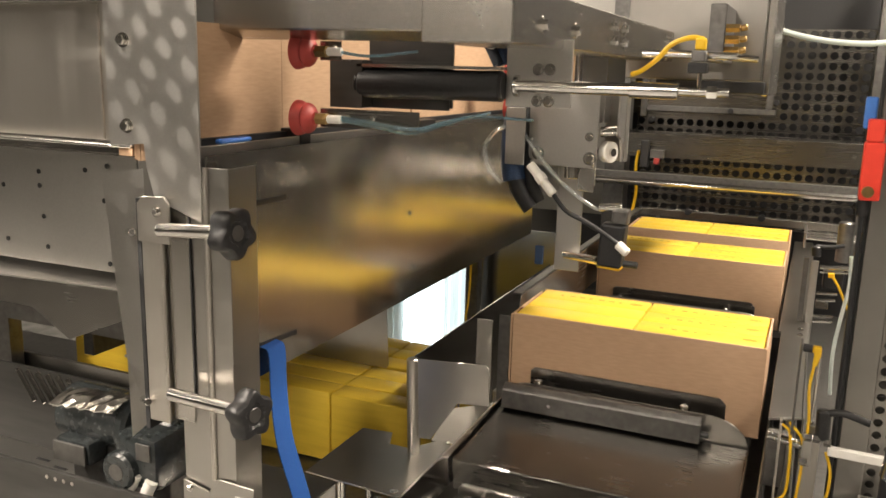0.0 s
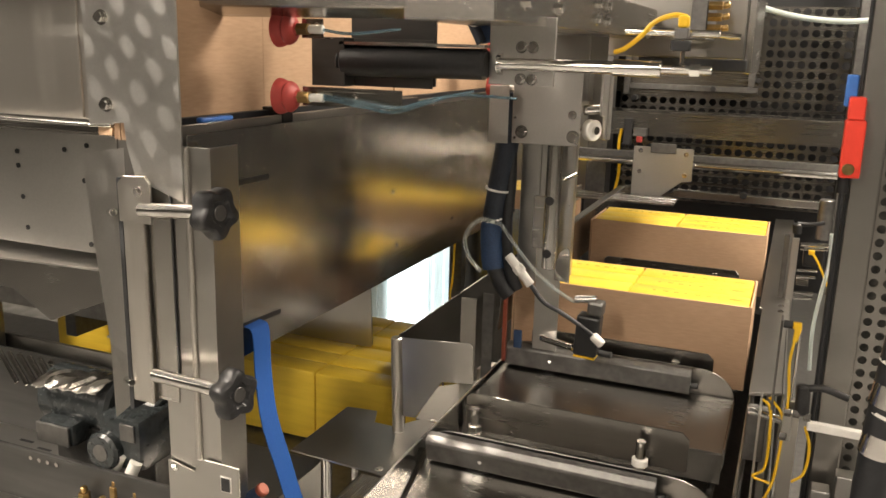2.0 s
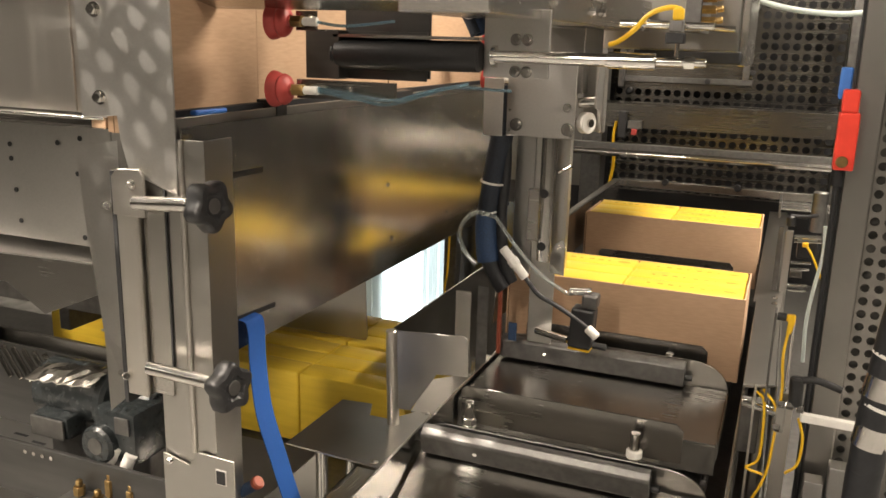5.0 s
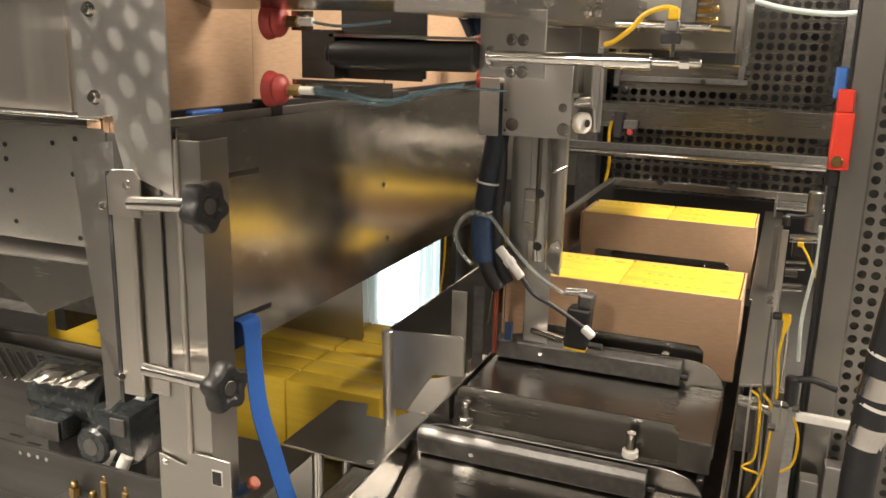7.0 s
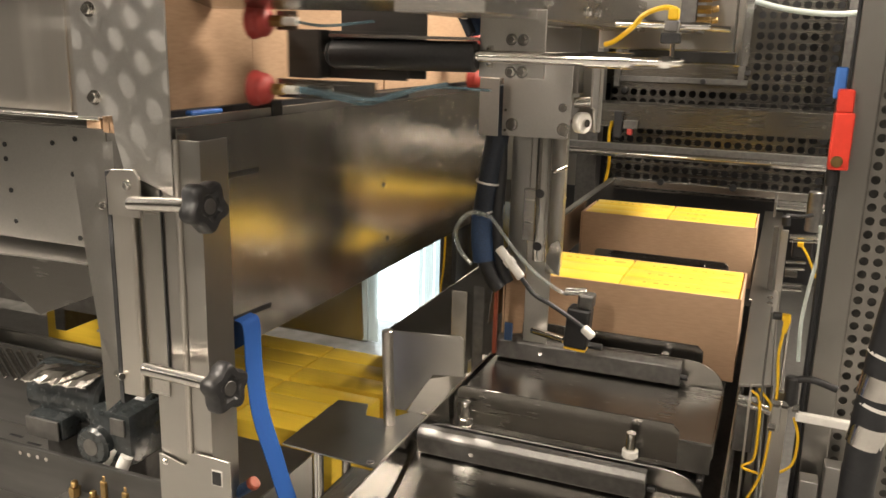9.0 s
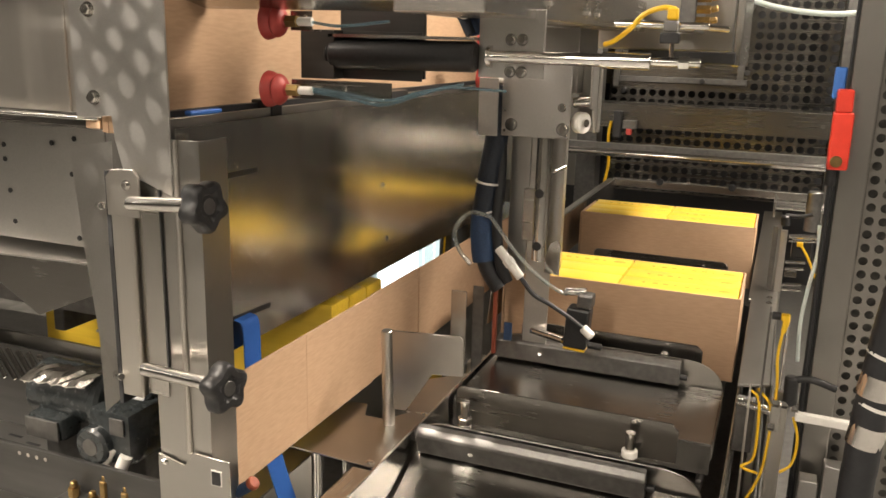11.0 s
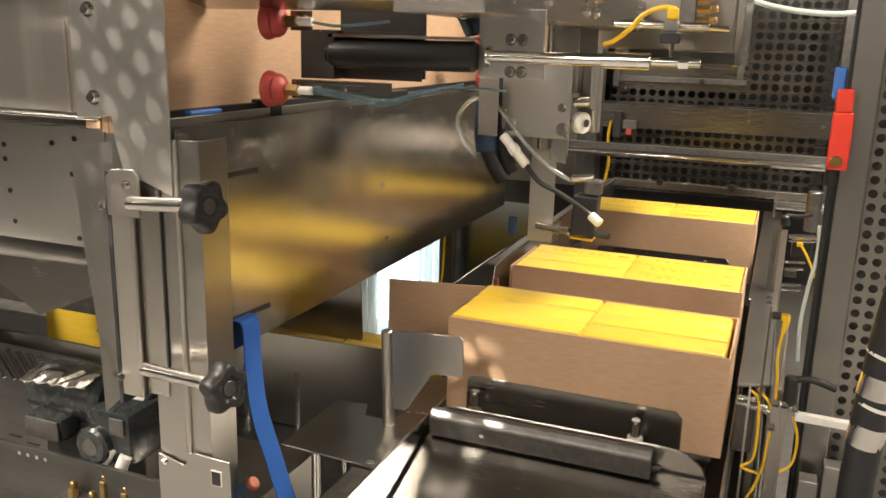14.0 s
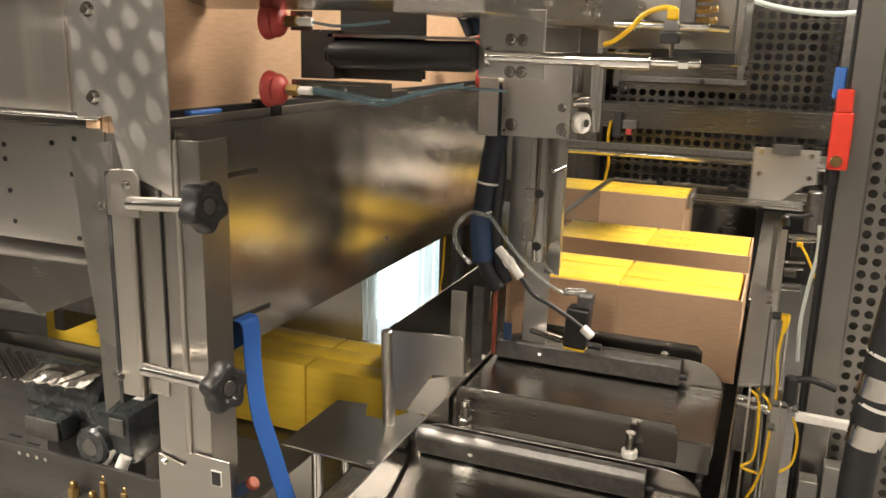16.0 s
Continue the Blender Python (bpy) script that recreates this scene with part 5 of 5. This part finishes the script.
t = thing("drive_platform", "slotted platform frame under the motor", "platform")
part("plate", boxbm(-1.7, -1.03, -0.33, -0.12, 0.744, 0.75), ALU, t)
for i in range(5):
    part("slot", boxbm(-1.34 + 0.06 * i, -1.305 + 0.06 * i, -0.262 - 0.012 * i, -0.255 - 0.012 * i, 0.7501, 0.7506), BLACK, t, "dark slot")
part("front_angle", boxbm(-1.7, -0.80, -0.405, -0.395, 0.70, 0.835, bevel=0.002), DARK_PLATE, t)
part("rear_plate", boxbm(-1.75, -1.10, -0.22, -0.215, 0.75, 0.925, bevel=0.001), DARK_PLATE, t)
for i in range(10):
    part("slot", boxbm(-0.007, 0.007, -0.003, 0.003, -0.04, 0.04, bevel=0.0025, m=Matrix.Translation((-1.40 + 0.028 * i, -0.2212, 0.885)) @ Matrix.Rotation(radians(-35), 4, "Y")), STEEL_BROWN, t, "pressed rib")
part("front_plate", boxbm(-1.7, -0.84, -0.60, -0.41, 0.735, 0.74), STEEL_DULL, t)
for i in range(4):
    part("rivet", rodbm((-1.14 + 0.02 * i, -0.4055, 0.822), (-1.14 + 0.02 * i, -0.4065, 0.822), 0.004, 10), CHROME, t)
part("leg", boxbm(-1.06, -1.03, -0.39, -0.36, 0, 0.744, bevel=0.002), STEEL_DARK, t)
part("leg", boxbm(-1.6, -1.56, -0.39, -0.36, 0, 0.744, bevel=0.002), STEEL_DARK, t)
part("base_panel", boxbm(-1.75, -0.76, -0.10, -0.09, 0.0, 0.55), STEEL_DARK, t)
t = thing("infeed_side_guard", "folded stainless side guard box over the infeed", "guard sheet")
# the top's rear stretch is unseen, added to shade the incoming packs
part("top", prismbm([(-1.75, -0.40), (-1.20, -0.36), (-1.01, -0.345), (-1.01, 0.42), (-1.75, 0.42)], at_z(1.165), 0.003), ALU, t)
part("front", prismbm([(-1.75, 1.165), (-1.01, 1.165), (-0.992, 1.118), (-1.125, 1.062), (-1.21, 1.11), (-1.75, 1.12)], at_y(-0.35), 0.003), STEEL_DECK, t)
part("inner", boxbm(-1.75, -1.0, -0.17, -0.167, 1.0, 1.164), STEEL_DARK, t)
t = thing("infeed_far_rail", "dull steel rail of the incoming pack conveyor", "guide rail")
part("rail", boxbm(-2.4, -1.33, 0.18, 0.19, 0.62, 0.755, bevel=0.002), STEEL_DULL, t)
part("under_sheet", boxbm(-2.4, -1.32, 0.10, 0.105, 0.45, 0.70), STEEL_DARK, t)
part("leg", boxbm(-1.9, -1.86, 0.15, 0.19, 0.0, 0.62), STEEL_DARK, t)
t = thing("incoming_belt", "dark belt of the incoming pack conveyor", "conveyor")
part("belt", boxbm(-2.6, -1.31, 0.195, 0.62, 0.590, 0.613, bevel=0.003), STEEL_DARK, t)
part("leg", boxbm(-2.3, -2.26, 0.3, 0.34, 0.0, 0.59), STEEL_DARK, t)
bundle(pose(-1.34, 0.30, 0.613))


def motions():
    """All that moves: chain flights, cases, the wrapped blank, picker, arm and discharge pusher."""
    STEPS = [round(0.1 * k, 1) for k in range(0, 11)] + [2.0, 4.0, 8.0, 11.3, 13.7] + [round(13.8 + 0.1 * k, 1) for k in range(0, 23)]

    def index(t):
        """How far the chain has gone, in flight pitches, counted from its rest."""
        first = [(0.0, 0.69), (0.25, 0.82), (0.5, 0.91), (0.75, 0.975), (0.95, 1.0)]
        second = [(13.72, 0.0), (13.85, 0.035), (14.0, 0.13), (14.25, 0.315), (14.5, 0.50), (14.75, 0.68), (15.0, 0.83), (15.25, 0.93), (15.5, 0.985), (15.65, 1.0)]
        table, base = (first, -1.0) if t < 5 else (second, 0.0)
        if t <= table[0][0]:
            return base + table[0][1]
        for (a, u), (b, v) in zip(table, table[1:]):
            if t <= b:
                return base + u + (v - u) * (t - a) / (b - a)
        return base + 1.0

    slots = [(-1, -0.60, 0.35, 150), (0, -0.36, 0.60, 95), (1, -0.05, BASE, 24), (2, 0.357, BASE, 0), (3, 0.752, BASE, 0),
             (4, 1.118, BASE, 0), (5, 1.51, BASE, 0), (6, 1.90, 0.80, -60), (7, 2.0, 0.5, -140)]

    def slot(s):
        s = min(max(s, -1), 6.999)
        k = int(math.floor(s))
        a, b = slots[k + 1], slots[k + 2]
        u = s - k
        return [a[i] + (b[i] - a[i]) * u for i in range(1, 4)]

    def body(s):
        y, z, r = slot(s)
        if 1 < s < 2:
            r = 24 * (2 - s) ** 2
        return pose(0, y, z - 0.06) @ pose(0, 0, 0, r) @ pose(0, 0, 0.06)

    def lead_pose(s):
        y, z, r = slot(s)
        return pose(0, y, z, 0 if s >= 1 else r * 0.7 * (1 - s) if s > 0 else r * 0.7)

    for k, f in enumerate(FLIGHTS):
        rows = []
        for t in STEPS:
            rows.append((t, body(k + index(t))))
        walk(f, rows)
        lead = next(o for o in f.children if o.name.startswith("pusher"))
        walk(lead, [(t, body(k + index(t)).inverted() @ lead_pose(k + index(t))) for t in STEPS])

    def case_y(k, t):
        return slot(k + index(t))[0]

    walk(CASE_A, [(t, pose(0, case_y(2, t), BASE)) for t in STEPS])
    off = {15.7: -0.012, 15.8: -0.088, 15.9: -0.163, 16.0: -0.235}
    walk(CASE_B, [(t, pose(off.get(t, 0), case_y(4, t), BASE)) for t in STEPS])
    rows = [(t, pose(-0.05 if t > 0.95 else 0, case_y(5, t), BASE)) for t in STEPS if t < 1.05]
    rows += [(1.15, pose(-0.15, 1.51, BASE)), (1.3, pose(-0.285, 1.51, BASE)), (1.6, pose(-0.50, 1.51, BASE)), (1.9, pose(-0.655, 1.51, BASE)), (2.2, pose(-0.712, 1.51, BASE)), (2.4, pose(-0.742, 1.51, BASE)), (3.2, pose(-1.1, 1.51, BASE)), (4.2, pose(-1.6, 1.51, BASE)), (16.0, pose(-1.6, 1.51, BASE))]
    walk(CASE_C, rows)

    # packs arrive, rise, are pushed into the lane and carried off
    push = [(11.9, -0.71), (12.0, -0.68), (12.1, -0.585), (12.2, -0.505), (12.3, -0.435), (12.4, -0.365), (12.5, -0.30), (12.6, -0.225), (12.7, -0.15), (12.8, -0.085), (12.9, -0.038), (13.0, -0.012), (13.3, -0.004), (13.6, -0.001), (13.7, 0.0)]
    low = 0.597
    rows = [(0.0, (-0.71, 0.25, low)), (4.4, (-0.71, 0.25, low)), (5.0, (-0.71, 0.20, low)), (5.8, (-0.71, 0.16, low)), (7.8, (-0.71, 0.155, low)), (7.95, (-0.71, 0.10, low)), (8.1, (-0.71, 0.0, low)), (8.25, (-0.71, -0.07, low)), (8.4, (-0.71, -0.09, low)), (8.65, (-0.71, -0.09, low)), (8.8, (-0.71, -0.065, low)),
            (9.6, (-0.71, -0.05, low)), (10.4, (-0.71, -0.05, 0.80)), (10.8, (-0.71, -0.05, BASE)), (11.7, (-0.71, -0.05, BASE))]
    rows += [(t, (x, -0.05, BASE)) for t, x in push]
    rows += [(t, (0.0, case_y(1, t), BASE)) for t in STEPS if t > 13.75]
    walk(NEW_PACKS, [(t, pose(*p)) for t, p in rows])
    q = [(t, p[1] + 0.235) for t, p in rows if t <= 8.9]
    walk(QUEUE[0], [(t, pose(-0.71, y, low)) for t, y in q] + [(9.6, pose(-0.71, 0.19, low)), (10.6, pose(-0.71, 0.32, low)), (15.5, pose(-0.71, 0.32, low)), (15.7, pose(-0.71, 0.30, low)), (16.0, pose(-0.71, 0.25, low))])
    walk(GATE, [(t, pose(0, 0, z)) for t, z in ((0.0, 0.60), (9.9, 0.60), (10.4, 0.842), (15.52, 0.842), (15.6, 0.80), (15.7, 0.73), (15.8, 0.65), (15.9, 0.60), (16.0, 0.60))])

    # the blank: pulled off the stack, dropped in front of the packs, wrapped round them
    rows = [(0.0, (-0.752, 0.012, 1.42)), (9.2, (-0.752, 0.012, 1.42)), (9.6, (BLANK_X, 0.015, 1.44)), (9.8, (BLANK_X, 0.018, 1.42)), (10.2, (BLANK_X, 0.02, 0.885)), (11.7, (BLANK_X, 0.02, 0.88)), (11.95, (BLANK_X, 0.01, 0.878))]
    rows += [(t, (max(x, BLANK_X) + 0.004, -0.05, 0.868)) for t, x in push if t > 12.05]
    rows += [(t, (0.004, case_y(1, t), 0.868)) for t in STEPS if t > 13.75]
    walk(FOLD, [(t, pose(*p)) for t, p in rows])

    def hinge(ob, x, y, rows):
        walk(ob, [(t, pose(x, y, 0, 0, 0, a)) for t, a in rows])

    hinge(FRONT_IN, 0, 0, [(0, 0), (12.0, 0), (12.1, -62), (12.2, -90), (16, -90)])
    hinge(FRONT_OUT, 0, -CW / 2, [(0, 0), (12.0, 0), (12.1, 28), (12.2, 4), (12.4, 0), (16, 0)])
    hinge(REAR, 0, CD, [(0, 0), (12.0, 0), (12.1, 60), (12.2, 86), (12.4, 90), (16, 90)])
    hinge(END_FLAP, 0, CW, [(0, 0), (13.8, 0), (14.0, 10), (14.2, 50), (14.4, 80), (14.6, 88), (16, 90)])

    walk(PUSHER, [(0.0, pose(-1.40, -0.05, BASE)), (11.7, pose(-1.40, -0.05, BASE)), (11.9, pose(-1.25, -0.05, BASE))] + [(t, pose(x - CW - 0.004, -0.05, BASE)) for t, x in push if t > 11.95 and t < 13.1]
         + [(13.2, pose(-0.575, -0.05, BASE)), (13.4, pose(-0.62, -0.05, BASE)), (13.7, pose(-0.80, -0.05, BASE)), (14.1, pose(-1.2, -0.05, BASE)), (14.4, pose(-1.40, -0.05, BASE)), (16.0, pose(-1.40, -0.05, BASE))])

    walk(STRAP, [(0.0, pose(-0.688, -0.372, 1.131)), (12.2, pose(-0.688, -0.372, 1.131)), (12.4, pose(-0.688, -0.372, 1.131, 5, -2)), (12.55, pose(-0.688, -0.372, 1.131, 6, -2)), (12.75, pose(-0.688, -0.372, 1.131, -4, 0)), (13.0, pose(-0.688, -0.372, 1.131, 2, 0)), (13.4, pose(-0.688, -0.372, 1.131)), (16.0, pose(-0.688, -0.372, 1.131))])

    walk(PICKER, [(t, pose(0.02 + x, 0, 0)) for t, x in ((0.0, 0), (8.85, 0), (8.92, -0.003), (9.0, -0.025), (9.1, -0.078), (9.16, -0.092), (9.2, -0.093), (9.4, -0.093), (9.7, 0), (16.0, 0))])

    up = 0.232
    walk(ARM, [(0.0, pose(0, 0, up)), (0.65, pose(0, 0, up)), (0.75, pose(0, 0, 0.215)), (0.85, pose(0, 0, 0.10)), (0.95, pose(0, 0, 0.015)), (1.05, pose(0, 0, 0)), (13.1, pose(0, 0, 0)), (13.3, pose(0, 0, 0.025)), (13.5, pose(0, 0, 0.088)),
               (13.6, pose(0, 0, 0.128)), (13.7, pose(0, 0, 0.17)), (13.85, pose(0, 0, up)), (15.35, pose(0, 0, up)), (15.5, pose(0, 0, 0.208)), (15.65, pose(0, 0, 0.10)), (15.8, pose(0, 0, 0.01)), (15.9, pose(0, 0, 0)), (16.0, pose(0, 0, 0))])

    S = lambda x: pose(x, 0, 1.155)
    walk(SCRAPER, [(t, S(x)) for t, x in ((0.0, 0.33), (0.8, 0.33), (1.0, 0.235), (1.15, 0.13), (1.3, 0.0), (1.6, -0.21), (1.9, -0.365), (2.2, -0.42), (2.4, -0.45), (2.55, -0.43), (2.8, -0.23), (3.1, 0.01), (3.4, 0.185), (3.7, 0.27), (4.0, 0.33),
                                          (15.55, 0.33), (15.7, 0.28), (15.8, 0.2), (15.9, 0.13), (16.0, 0.06))])


motions()
